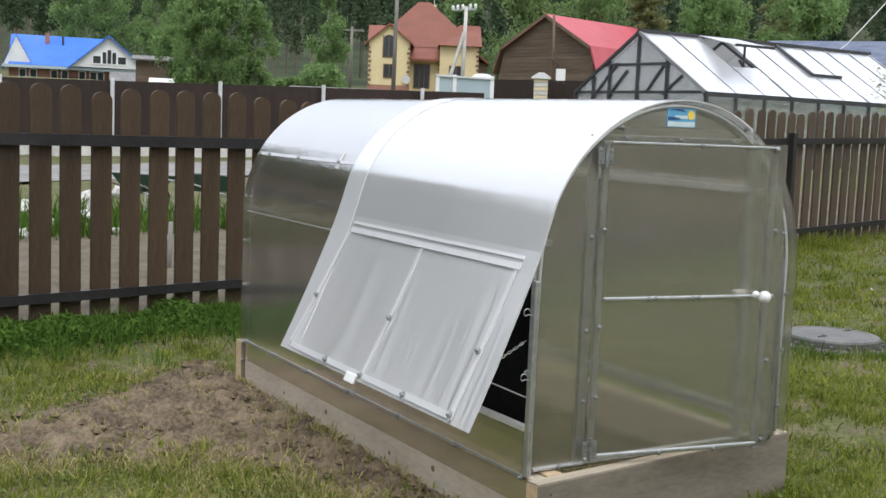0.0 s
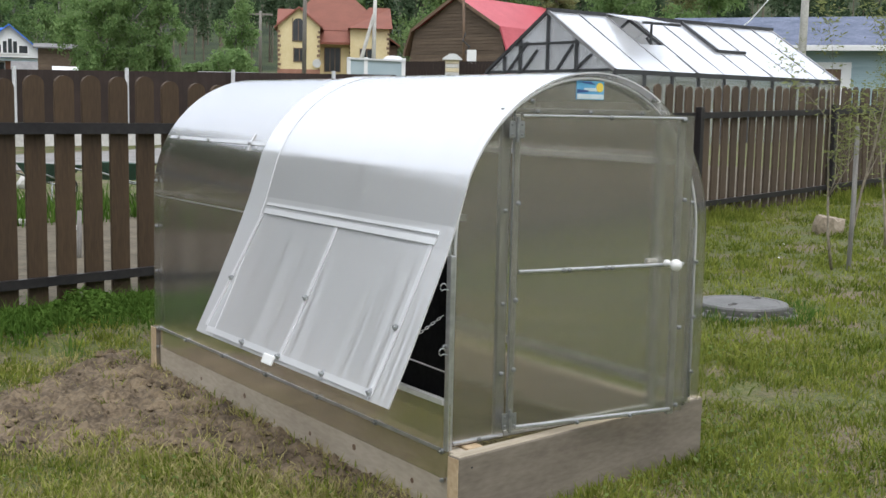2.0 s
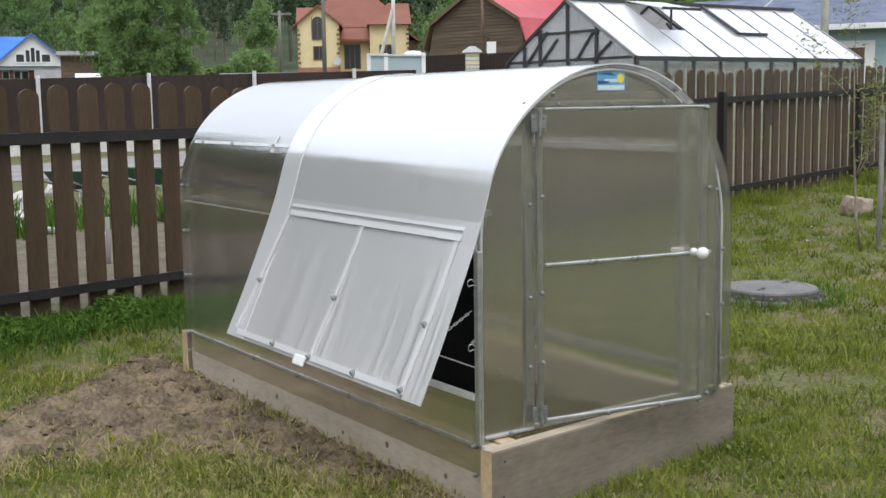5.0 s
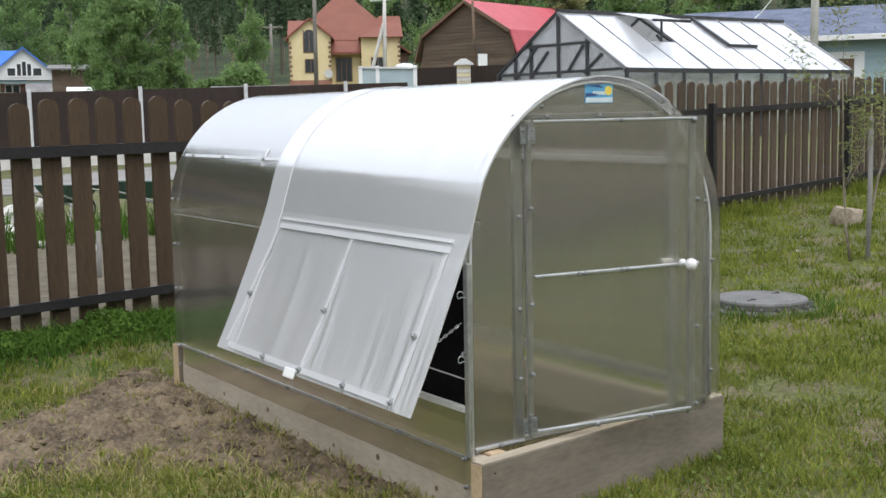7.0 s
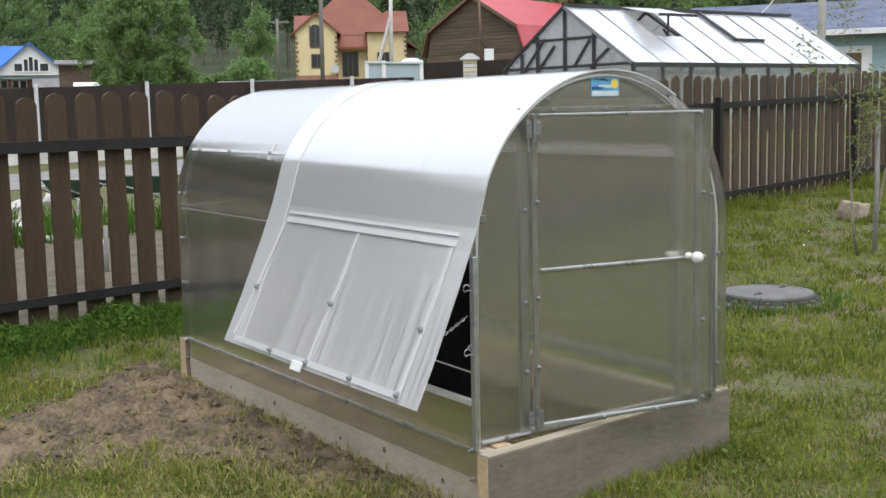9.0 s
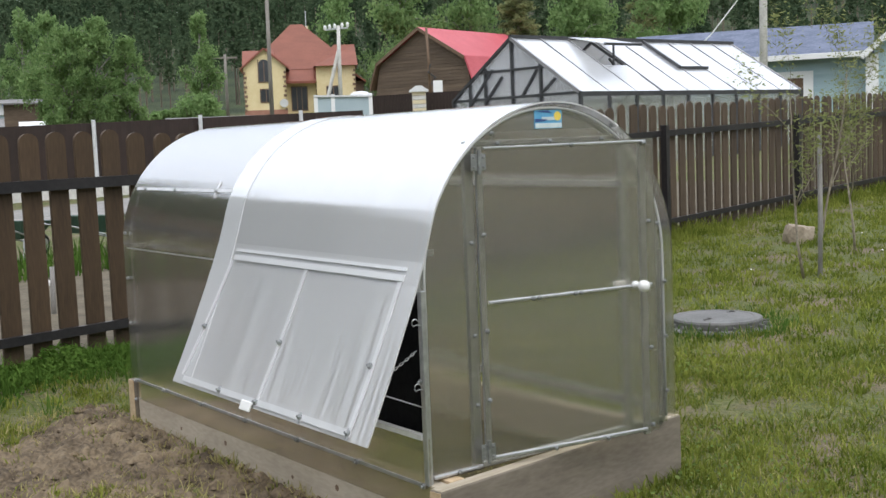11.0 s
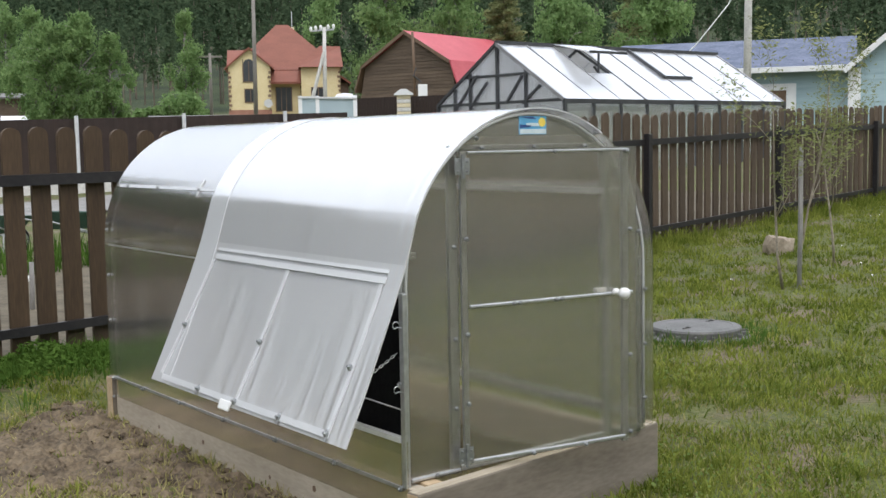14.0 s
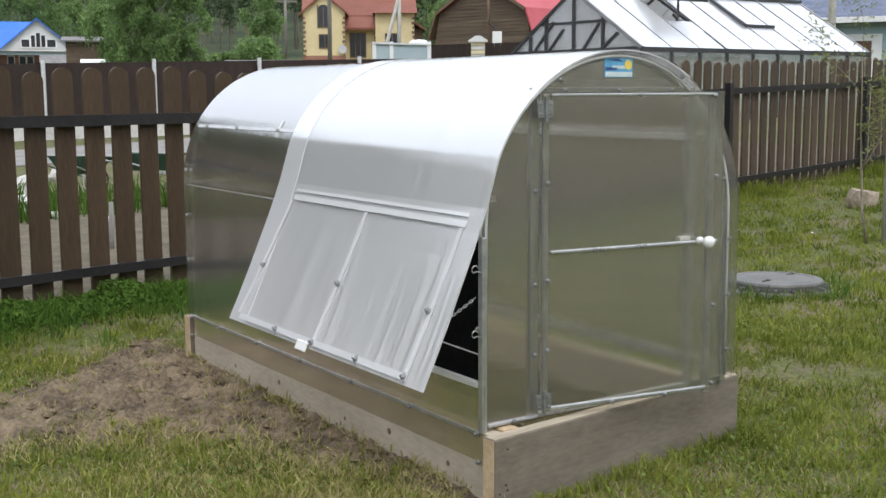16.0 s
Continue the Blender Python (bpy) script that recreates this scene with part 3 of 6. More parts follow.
def by_fence(n):
    x = rng.uniform(-4, 2.2, n)
    y = fence_y(x) - 0.05 - np.abs(rng.normal(0, 0.25, n))
    k = clear(x, y)
    return x[k], y[k]


def by_far_fence(n):
    x = rng.uniform(2.0, 16, n)
    y = fence_y(x) + 0.05 - np.abs(rng.normal(0, 0.22, n))
    k = clear(x, y) & patchy(x, y, -0.3)
    return x[k], y[k]


def beyond(n):
    x = rng.uniform(-5, 6, n)
    y = fence_y(x) + 3.6 + np.abs(rng.normal(0, 0.9, n))
    return x, y


def by_boards(n):
    x = rng.uniform(-0.15, 1.3, n)
    y = -0.12 + 0.12 * np.clip(x, 0, 1) - np.abs(rng.normal(0, 0.05, n))
    return x, y


def in_gap(n):
    x = rng.uniform(0.06, 0.42, n)
    y = 0.035 + rng.uniform(0, 0.16, n)
    return x, y


blades("lawn_grass", M_BLADE, 150000, lawn_near, (0.010, 0.042), 0.0056, "short uneven green lawn grass", 1.3, 22)
blades("lawn_grass_far", M_BLADE, 95000, lawn_far, (0.015, 0.05), 0.010, "bright green lawn grass", 1.1, 18)


def lawn_left(n):
    x, y = rng.uniform(-2.6, 0.1, n), rng.uniform(1.2, 3.3, n)
    k = clear(x, y) & patchy(x, y, -0.6)
    return x[k], y[k]


blades("lawn_grass_side", M_BLADE, 26000, lawn_left, (0.010, 0.045), 0.0055, "short green lawn grass beside the dug soil", 1.3, 22)


def leaves_of_lawn(n):
    """Small flat leaves of clover and plantain between the grass."""
    x, y = rng.normal(0.9, 1.6, n), rng.normal(0.2, 1.1, n)
    k = clear(x, y) & patchy(x, y, 0.1)
    x, y = x[k], y[k]
    n = len(x)
    z = rise(x, y) + rng.uniform(-0.004, 0.022, n)
    a, r = rng.uniform(0, 6.28, n), rng.uniform(0.004, 0.009, n)
    p = np.stack([x, y, z], -1)
    u = np.stack([np.cos(a) * r, np.sin(a) * r, rng.normal(0, 0.4, n) * r], -1)
    w = np.stack([-np.sin(a) * r, np.cos(a) * r, rng.normal(0, 0.4, n) * r], -1) * 0.7
    V = np.stack([p - u, p - w, p + u, p + w], 1).reshape(-1, 3)
    ob = raw_mesh("lawn_weeds", V, np.arange(4 * n).reshape(-1, 4), M_CLOVER)
    tagged(ob, "small flat clover leaves among the grass", "weeds", kind="stuff")


leaves_of_lawn(20000)
blades("dry_grass", M_STRAW, 46000, lawn_near, (0.008, 0.03), 0.0042, "dry straw-coloured grass among the lawn", 1.4)
def soil_edge(n):
    """The trampled rim of the dug patch."""
    x, y = rng.uniform(-1.35, 0.0, n), rng.uniform(0.0, 2.4, n)
    deep = soil_depth(x, y)
    k = (deep > -0.15) & (rng.random(n) < np.interp(deep, (-0.15, 0.0, 0.10, 0.35), (0.5, 1.0, 0.45, 0.05)) * np.interp(y, (0, 1.0, 1.6, 2.4), (1.0, 1.0, 0.35, 0.3)))
    return x[k], y[k]


blades("soil_straw", M_STRAW, 20000, soil_edge, (0.006, 0.03), 0.0045, "dry trampled grass over the rim of the soil", 1.8, 9, 0.010)
blades("soil_grass", M_BLADE, 7000, soil_edge, (0.010, 0.04), 0.005, "sparse green grass creeping over the soil", 1.3, 16, 0.006)
def trodden(n):
    """The worn, dry strip of lawn before the dug patch."""
    x, y = rng.normal(-0.35, 0.32, n), rng.normal(0.32, 0.36, n)
    k = clear(x, y)
    return x[k], y[k]


blades("trodden_grass", M_STRAW, 15000, trodden, (0.008, 0.034), 0.0048, "pale dry trodden grass before the soil", 1.6, 12)
def round_hatch(n):
    a, r = rng.uniform(0, 6.28, n), 0.29 + np.abs(rng.normal(0, 0.05, n))
    return HATCH[0] + r * np.cos(a), HATCH[1] + r * np.sin(a)


blades("hatch_straw", M_STRAW, 500, round_hatch, (0.02, 0.06), 0.005, "dry stalks round the rim of the hatch", 0.9, 10)
blades("hatch_grass", M_TALL, 1100, round_hatch, (0.02, 0.075), 0.006, "green grass round the rim of the hatch", 0.9, 12)
blades("fence_edge_grass", M_BLADE, 24000, by_far_fence, (0.02, 0.13), 0.0075, "uneven grass along the far fence", 0.8, 18)
blades("fence_grass", M_TALL, 19000, by_fence, (0.03, 0.115), 0.0075, "long lush green grass along the fence", 1.0, 24)
blades("garden_grass", M_TALL, 9000, beyond, (0.05, 0.30), 0.020, "tall green weeds beyond the fence", 0.6, 12)
blades("board_grass", M_BLADE, 650, by_boards, (0.015, 0.06), 0.006, "grass tufts against the foundation board", 0.7)


def fence_weeds(n):
    """Broad leaves of nettle and dandelion in uneven heaps along the fence."""
    x = rng.uniform(-3.2, 1.4, n)
    heap = 0.055 + 0.075 * (0.5 + 0.5 * np.sin(x * 5.1 + 1.2 * np.sin(x * 2.3))) * (0.6 + 0.4 * np.sin(x * 13.0))
    y = fence_y(x) - 0.04 - np.abs(rng.normal(0, 0.17, n))
    z = rise(x, y) + heap * rng.random(n) ** 0.7 * np.clip(1.25 - (fence_y(x) - y) * 2.0, 0.15, 1)
    a, r = rng.uniform(0, 6.28, n), rng.uniform(0.006, 0.014, n)
    p = np.stack([x, y, z], -1)
    u = np.stack([np.cos(a) * r, np.sin(a) * r, rng.normal(0, 0.6, n) * r], -1) * 1.5
    w = np.stack([-np.sin(a) * r, np.cos(a) * r, rng.normal(0, 0.6, n) * r], -1) * 0.6
    V = np.stack([p - u, p - w, p + u, p + w], 1).reshape(-1, 3)
    ob = raw_mesh("fence_weeds", V, np.arange(4 * n).reshape(-1, 4), M_TALL)
    tagged(ob, "lush broad-leaved green weeds heaped along the fence", "weeds", kind="stuff")


fence_weeds(26000)


def inside(n):
    return rng.uniform(0.07, 0.86, n), rng.uniform(0.06, 1.95, n)


blades("greenhouse_grass", M_BLADE, 1500, inside, (0.02, 0.06), 0.006, "grass growing inside the greenhouse", 0.8)
blades("gap_grass", M_STRAW, 1500, in_gap, (0.03, 0.15), 0.005, "dry grass in the gap behind the board", 0.7)



def flowers():
    """Small white flowers scattered on the far lawn."""
    V, F = [], []
    for k in range(20):
        x = rng.uniform(4.5, 9.5)
        y = rng.uniform(1.5, fence_y(x) - 0.3)
        z = gz(x, y) + rng.uniform(0.015, 0.035)
        r = rng.uniform(0.006, 0.012)
        V += [(x - r, y, z), (x, y - r, z - 0.004), (x + r, y, z), (x, y + r, z + 0.004), (x, y, z + 0.006)]
        F += [(5 * k + i, 5 * k + (i + 1) % 4, 5 * k + 4) for i in range(4)]
    tagged(raw_mesh("lawn_flowers", V, F, M_WHITE), "tiny white flowers dotted over the lawn", "flowers", kind="stuff")


flowers()

# ---------- greenhouse ----------
W, L, ZC, R = 0.925, 2.0, 0.705, 0.4625
YS = 1.06  # jamb between the two halves


def arch(a0, a1, n, r=R):
    """Points of the arch from angle a0 to a1 in degrees, 0 on the long side's left, 180 on its right."""
    return [(W / 2 - r * math.cos(radians(a0 + (a1 - a0) * k / n)), ZC + r * math.sin(radians(a0 + (a1 - a0) * k / n))) for k in range(n + 1)]


house = thing("greenhouse", "small arched polycarbonate greenhouse with its side flap propped open", "greenhouse")

# foundation of sawn boards
boards = thing("timber_foundation", "grey-brown sawn timber foundation boards under the greenhouse", "foundation")
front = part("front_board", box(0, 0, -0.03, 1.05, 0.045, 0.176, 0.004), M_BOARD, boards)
front.matrix_world = pose(-0.022, -0.09, 0, 0, 0, math.degrees(math.atan2(0.12, 1.04)))
cut = part("board_end", box(-0.0015, 0.003, 0.0, 0.0005, 0.042, 0.173), M_CUT, front, "pale fresh sawn end of the board")
part("board_top", box(0.004, 0.004, 0.1755, 1.046, 0.041, 0.1775), M_PALE, front, "paler sawn top edge of the board")
for k, (px, pz) in enumerate(((0.045, 0.145), (0.04, 0.05), (0.018, 0.03), (0.045, 0.035))):
    part("nail", tube([(px, -0.0015, pz), (px, 0.002, pz)], 0.003, 8), M_RAIL, front)
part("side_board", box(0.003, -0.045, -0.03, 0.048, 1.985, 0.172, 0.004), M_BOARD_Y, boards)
for ky, kz, kr in ((0.16, 0.045, 0.008), (0.47, 0.060, 0.010), (0.74, 0.035, 0.007), (1.21, 0.055, 0.009), (1.58, 0.040, 0.007)):
    part("knot", tube([(0.0035, ky, kz), (0.0024, ky, kz)], kr, 12), M_FRAME_BR, boards)
part("far_side_board", box(W - 0.05, 0.06, -0.03, W - 0.005, 2.0, 0.172, 0.004), M_PALE, boards, "paler sawn inner face of the board")
part("back_board", box(-0.012, 1.99, -0.03, 1.0, 2.035, 0.168, 0.004), M_BOARD, boards)
part("board_end", box(-0.0145, 1.988, -0.02, -0.0115, 2.037, 0.166), M_CUT, boards, "pale fresh sawn end of the back board")
part("corner_block", box(0.05, -0.032, 0.1, 0.10, 0.03, 0.178, 0.003), M_CUT, boards, "pale sawn corner block")

def inner_bed():
    xs, ys = np.linspace(0.052, W - 0.052, 40), np.linspace(0.07, 1.985, 80)
    X, Y = np.meshgrid(xs, ys)
    Z = 0.03 + np.array([0.02 * noise.noise((a * 6, b * 6, 7)) + 0.012 * noise.noise((a * 21, b * 21, 3)) for a, b in zip(X.ravel(), Y.ravel())]).reshape(X.shape)
    i = np.arange(X.size).reshape(X.shape)
    F = np.stack([i[:-1, :-1], i[:-1, 1:], i[1:, 1:], i[1:, :-1]], -1).reshape(-1, 4)
    tagged(raw_mesh("soil_bed", np.stack([X, Y, Z], -1).reshape(-1, 3), F, M_BED), "dark bare earth inside the greenhouse", "soil", kind="structure")


inner_bed()

# bent roof sheets
edge = [(0, 0.092), (0, 0.25), (0, 0.4), (0, 0.55)] + arch(0, 180, 64) + [(W, 0.5), (W, 0.3), (W, 0.092)]
part("roof_sheet", sheet(edge, 1.06, L + 0.03), M_PC, house, "clear twin-wall polycarbonate sheet, bright on top")
flap_line = [(-0.203, 0.318), (-0.166, 0.395), (-0.130, 0.472), (-0.093, 0.556), (-0.058, 0.636), (-0.029, 0.706), (-0.006, 0.766), (0.009, 0.812), (0.022, 0.855)]
near_edge = flap_line + arch(24, 180, 57, R + 0.0055) + [(W + 0.0055, 0.5), (W + 0.0055, 0.195)]
far_edge = near_edge[45:]
near_edge = near_edge[:46]
# one sheet in three pieces: far side clear, arch and flap whitened as sky-lit
part("far_roof_sheet", sheet(far_edge, -0.03, 1.145), M_PC_SIDE, house, "far side of the near half's polycarbonate sheet, kept clear")
part("near_roof_sheet", sheet(near_edge[6:], -0.03, 1.145), M_PC_ROOF, house, "arched polycarbonate sheet over the near half, whitened by sky light")
part("flap_sheet", sheet(near_edge[:7], -0.03, 1.145), M_PC_BRIGHT, house, "raised side flap of twin-wall polycarbonate, whitened by sky light")
lap = []
for i, (px, pz) in enumerate(near_edge):
    (ax, az), (bx, bz) = near_edge[max(i - 1, 0)], near_edge[min(i + 1, len(near_edge) - 1)]
    n_ = math.hypot(bx - ax, bz - az)
    lap.append((px - (bz - az) / n_ * 0.0018, pz + (bx - ax) / n_ * 0.0018))
part("overlap_sheet", sheet(lap, 1.025, 1.146, 0.0012), M_PC_LAP, house, "double lap of the two roof sheets")
part("side_skirt", sheet([(0, 0.092), (0, 0.2), (0, 0.298)], -0.012, 1.058), M_PC, house)

# gable sheets, with the doorway left open
gable_l = [(0.002, 0.18), (0.189, 0.18), (0.189, 1.051)] + [p for p in arch(0, 48, 14, R - 0.004)][::-1]
part("gable_sheet", prism(gable_l, -0.004, 0.0), M_PC_GABLE, house)
gable_r = [(0.76, 0.18), (W - 0.002, 0.18)] + arch(180, 128, 14, R - 0.004)
part("gable_sheet", prism(gable_r, -0.004, 0.0), M_PC_GABLE, house)
top = [(0.205, 1.052), (0.72, 1.052)] + arch(128, 52, 18, R - 0.004)
part("gable_top_sheet", prism(top, -0.0045, -0.0005), M_PC_GABLE, house)
back = [(0.002, 0.17), (W - 0.002, 0.17)] + arch(180, 0, 30, R - 0.004)
part("back_gable_sheet", prism(back, L - 0.004, L), M_PC_GABLE, house)

for ob in house.children:
    if "sheet" in ob.name or "skirt" in ob.name:
        ob.visible_shadow = False

# steel frame
for y in (0.016, L - 0.02):
    q = 0.016
    part("arch_rib", tube([(x, y, z) for x, z in [(q, 0.17)] + arch(0, 180, 28, R - q) + [(W - q, 0.17)]], 0.009, 8), M_ZINC, house, smooth=True)
part("gable_arch", tube([(x, -0.006, z) for x, z in [(0.010, 0.2)] + arch(0, 180, 40, R - 0.012) + [(W - 0.010, 0.2)]], 0.004, 8), M_PC_EDGE, house, smooth=True)
part("corner_post", box(-0.003, -0.010, 0.17, 0.014, 0.010, 0.69, 0.003), M_ZINC, house)
part("corner_post", box(W - 0.02, 0.001, 0.185, W - 0.004, 0.014, 0.72, 0.003), M_ZINC, house)
part("door_jamb", box(0.162, 0.001, 0.185, 0.190, 0.016, 1.05, 0.003), M_ZINC, house)
part("door_jamb", box(0.745, -0.002, 0.185, 0.772, 0.012, 1.05, 0.003), M_ZINC, house)
part("sill_rail", box(0.02, -0.008, 0.182, 0.186, 0.010, 0.192, 0.003), M_ZINC, house)
part("sill_rail", box(0.190, 0.0, 0.180, 0.745, 0.016, 0.197, 0.003), M_ZINC, house)
part("sill_rail", box(0.772, 0.0, 0.182, W - 0.02, 0.016, 0.199, 0.003), M_ZINC, house)
part("header_rail", box(0.165, 0.001, 1.054, 0.765, 0.014, 1.072, 0.003), M_ZINC, house)
part("base_strip", box(-0.004, 0.02, 0.163, -0.0005, L - 0.01, 0.173, 0.0015), M_ZINC, house)
part("opening_sill", box(-0.006, 0.012, 0.290, 0.012, YS - 0.05, 0.306, 0.002), M_ALU, house)
part("opening_jamb", box(0.004, YS - 0.055, 0.30, 0.022, YS - 0.035, 0.74, 0.002), M_ZINC, house)
part("opening_head", box(0.040, 0.012, 0.775, 0.060, YS - 0.05, 0.793, 0.002), M_ZINC, house)
for y in (0.012, L - 0.02):
    if y > 1:
        part("gable_rail", box(0.03, y + 0.01, 0.70, W - 0.03, y + 0.02, 0.716), M_ZINC, house)
# near-black panel added across the whole flap opening
part("black_cover", box(0.040, 0.034, 0.24, 0.043, YS - 0.06, 0.80), M_BLACK, house, "flat black panel closing the flap opening from within")
sx, sz = arch(29.5, 29.5, 1)[0]
part("purlin_strip", bar((sx - 0.001, 1.16, sz - 0.001), (sx - 0.001, L - 0.01, sz - 0.001), 0.004, 0.012, up=(0.49, 0, 0.87)), M_ALU, house)
part("far_purlin", bar((W - sx - 0.007, 0.02, sz - 0.012), (W - sx - 0.007, L - 0.02, sz - 0.012), 0.018, 0.018), M_ALU, house)
part("far_base_strip", bar((W - 0.012, 0.02, 0.222), (W - 0.012, L - 0.02, 0.222), 0.010, 0.026), M_ZINC, house)
part("lower_strip", bar((-0.0005, 1.16, 0.70), (-0.0005, L - 0.01, 0.70), 0.002, 0.004), M_PC_BRIGHT, house)
part("strap", sheet([(x - 0.004, z + 0.001) for x, z in arch(26, 34, 6)], 1.270, 1.279, 0.003), M_PC_STRIP, house)


def bolt_mesh():
    bm = tube([(0, 0, -0.002), (0, 0, 0.002), (0, 0, 0.0035)], [0.0068, 0.0068, 0.0045], 12)
    tube([(0, 0, 0.003), (0, 0, 0.008)], [0.0036, 0.003], 6, bm)
    me = bpy.data.meshes.new("bolt")
    bm.to_mesh(me)
    bm.free()
    me.materials.append(M_BOLT)
    return me


BOLT = bolt_mesh()


def bolt(p, normal, parent=house):
    ob = new("bolt", BOLT)
    ob.parent = parent
    ob.matrix_world = Matrix.Translation(p) @ Vector(normal).to_track_quat('Z', 'Y').to_matrix().to_4x4()
    return ob


for y in (0.012, 0.34, 0.68, 1.03, 1.37, 1.70, 1.975):
    ob = bolt((-0.006, y, 0.168), (-1, 0, 0))
    ob.matrix_world = ob.matrix_world @ Matrix.Scale(1.25, 4)
for y, z in ((0.006, 0.09), (1.985, 0.09), (1.985, 0.40), (1.985, 0.58), (1.985, 0.76), (0.006, 0.45)):
    bolt((-0.006, y, z), (-1, 0, 0))
for y in (1.90, 1.62, 1.275):
    bolt((sx - 0.006, y, sz - 0.002), (-0.87, 0, 0.49))
for x, z in ((0.169, 0.36), (0.169, 0.55), (0.169, 0.80), (0.10, 0.19), (0.27, 1.062), (0.46, 1.062), (0.66, 1.062), (0.25, 1.09), (0.70, 1.10), (W - 0.012, 0.28), (W - 0.012, 0.45), (W - 0.012, 0.62), (0.885, 0.80)):
    bolt((x, -0.013, z), (0, -1, 0))

# side flap: strips, bolts, chain and latch
SLOPE = Vector((-0.203 - -0.020, 0, 0.318 - 0.72)).normalized()
OUT = Vector((SLOPE.z, 0, -SLOPE.x))


def on_flap(y, z, off=0.003):
    x = float(np.interp(z, [p[1] for p in flap_line], [p[0] for p in flap_line]))
    return Vector((x, y, z)) + OUT * off


def flap_strip(name, pts, width, mat, parent):
    """A flat strip lying on the flap through points (y, z), bending with it."""
    bm = bmesh.new()
    for p, q in zip(pts, pts[1:]):
        off = 0.0048 if p[0] > 1.0 or q[0] > 1.0 else 0.003
        bar(on_flap(*p, off), on_flap(*q, off), width, 0.003, bm, up=-OUT)
    return part(name, bm, mat, parent)


flap = part("flap_frame", bar(on_flap(0.03, 0.722), on_flap(1.0, 0.722), 0.003, 0.018, up=-SLOPE), M_PC_STRIP, house, "pale translucent strips framing the raised flap")
part("hinge_strip", bar(on_flap(0.03, 0.745, 0.002), on_flap(1.0, 0.745, 0.002), 0.003, 0.010, up=-SLOPE), M_PC_STRIP, flap)
part("strip", bar(on_flap(0.055, 0.336), on_flap(1.075, 0.336), 0.003, 0.019, up=-SLOPE), M_PC_STRIP, flap)
for ya, yb in ((0.062, 0.045), (0.568, 0.530), (1.085, 1.005)):
    flap_strip("strip", [(ya + (yb - ya) * k / 6, 0.345 + 0.367 * k / 6) for k in range(7)], 0.015, M_PC_STRIP, flap)
for y, z in ((0.062, 0.50), (0.549, 0.505), (1.047, 0.50), (0.064, 0.336), (0.31, 0.336), (0.568, 0.336), (0.807, 0.336)):
    ob = bolt(on_flap(y, z, 0.006), -OUT if OUT.x > 0 else OUT, flap)
    ob.matrix_world = ob.matrix_world @ Matrix.Scale(1.35, 4)
for y in (0.31, 0.807, 0.064):
    part("clip", bar(on_flap(y, 0.320, 0.006), on_flap(y, 0.348, 0.006), 0.008, 0.005, up=-OUT), M_ZINC, flap)
lt = on_flap(0.615, 0.318, 0.006)
latch = box(-0.004, -0.032, -0.014, 0.003, 0.032, 0.016, 0.003, m=Matrix.Translation(lt) @ pose(0, 0, 0, 0, 24, 0))
part("latch", latch, M_WHITE, flap, "white plastic latch plate")


def chain(a, b, n, sag, parent):
    a, b = Vector(a), Vector(b)
    for k in range(n):
        s = (k + 0.5) / n
        p = a.lerp(b, s) - Vector((0, 0, sag * 4 * s * (1 - s)))
        d = (b - a).normalized()
        q = d.to_track_quat('X', 'Z').to_matrix().to_4x4() @ pose(0, 0, 0, 90 * (k % 2) + 20, 0, 0)
        ring = [Vector((0.0062 * math.cos(i * math.pi / 5), 0.003 * math.sin(i * math.pi / 5), 0)) for i in range(11)]
        part("chain_link", tube([(Matrix.Translation(p) @ q) @ v for v in ring], 0.0012, 5, cap=False), M_ZINC, parent)


chain((-0.004, 0.02, 0.530), on_flap(0.062, 0.45, -0.012), 17, 0.004, flap)
part("cord", tube([(0.006, 0.012, 0.378), (0.008, 0.25, 0.382), (0.008, 0.5, 0.384), (0.006, 0.98, 0.382)], 0.002, 6), M_ALU, house, "thin pale cord across the opening")


def hook(y, z, s):
    pts = [(-0.006, y, z), (-0.02, y - 0.002, z + 0.004 * s)] + [(-0.026 - 0.010 * math.sin(a), y - 0.004, z + s * (0.010 - 0.010 * math.cos(a))) for a in (0.5, 1.2, 2.0, 2.8, 3.6, 4.4)]
    return tube(pts, 0.0017, 7)


for z, s in ((0.60, 1), (0.43, 1)):
    part("hook", hook(-0.006, z, s), M_ZINC, house, smooth=True)

# door, standing slightly open
door = part("door", box(0, -0.004, 0.0, 0.587, 0.0, 0.86), M_PC_GABLE, house, "polycarbonate door slightly ajar")
door.visible_shadow = False
door.matrix_world = pose(0.193, -0.012, 0.200, 0, 0, -9)


def dpart(name, bm, mat, label="", smooth=False):
    return part(name, bm, mat, door, label, smooth)


dpart("stile", box(0.002, 0.001, 0.005, 0.020, 0.014, 0.855, 0.003), M_ZINC)
dpart("stile", box(0.540, 0.001, -0.01, 0.562, 0.014, 0.855, 0.003), M_ZINC)
dpart("rail", box(0.022, -0.009, 0.002, 0.545, 0.004, 0.013, 0.003), M_ZINC)
dpart("rail", box(0.022, -0.009, 0.430, 0.572, 0.004, 0.440, 0.003), M_ZINC)
dpart("rail", box(0.022, -0.0065, 0.848, 0.56, 0.004, 0.855, 0.002), M_ZINC)
for x, z in ((0.011, 0.17), (0.011, 0.36), (0.011, 0.62), (0.16, 0.434), (0.18, 0.434), (0.30, 0.434), (0.32, 0.434), (0.22, 0.004), (0.40, 0.004), (0.56, 0.02), (0.56, 0.25), (0.56, 0.62), (0.3, 0.85), (0.55, 0.846)):
    ob = new("bolt", BOLT)
    ob.parent = door
    ob.matrix_local = pose(x, -0.011, z, 90, 0, 0)
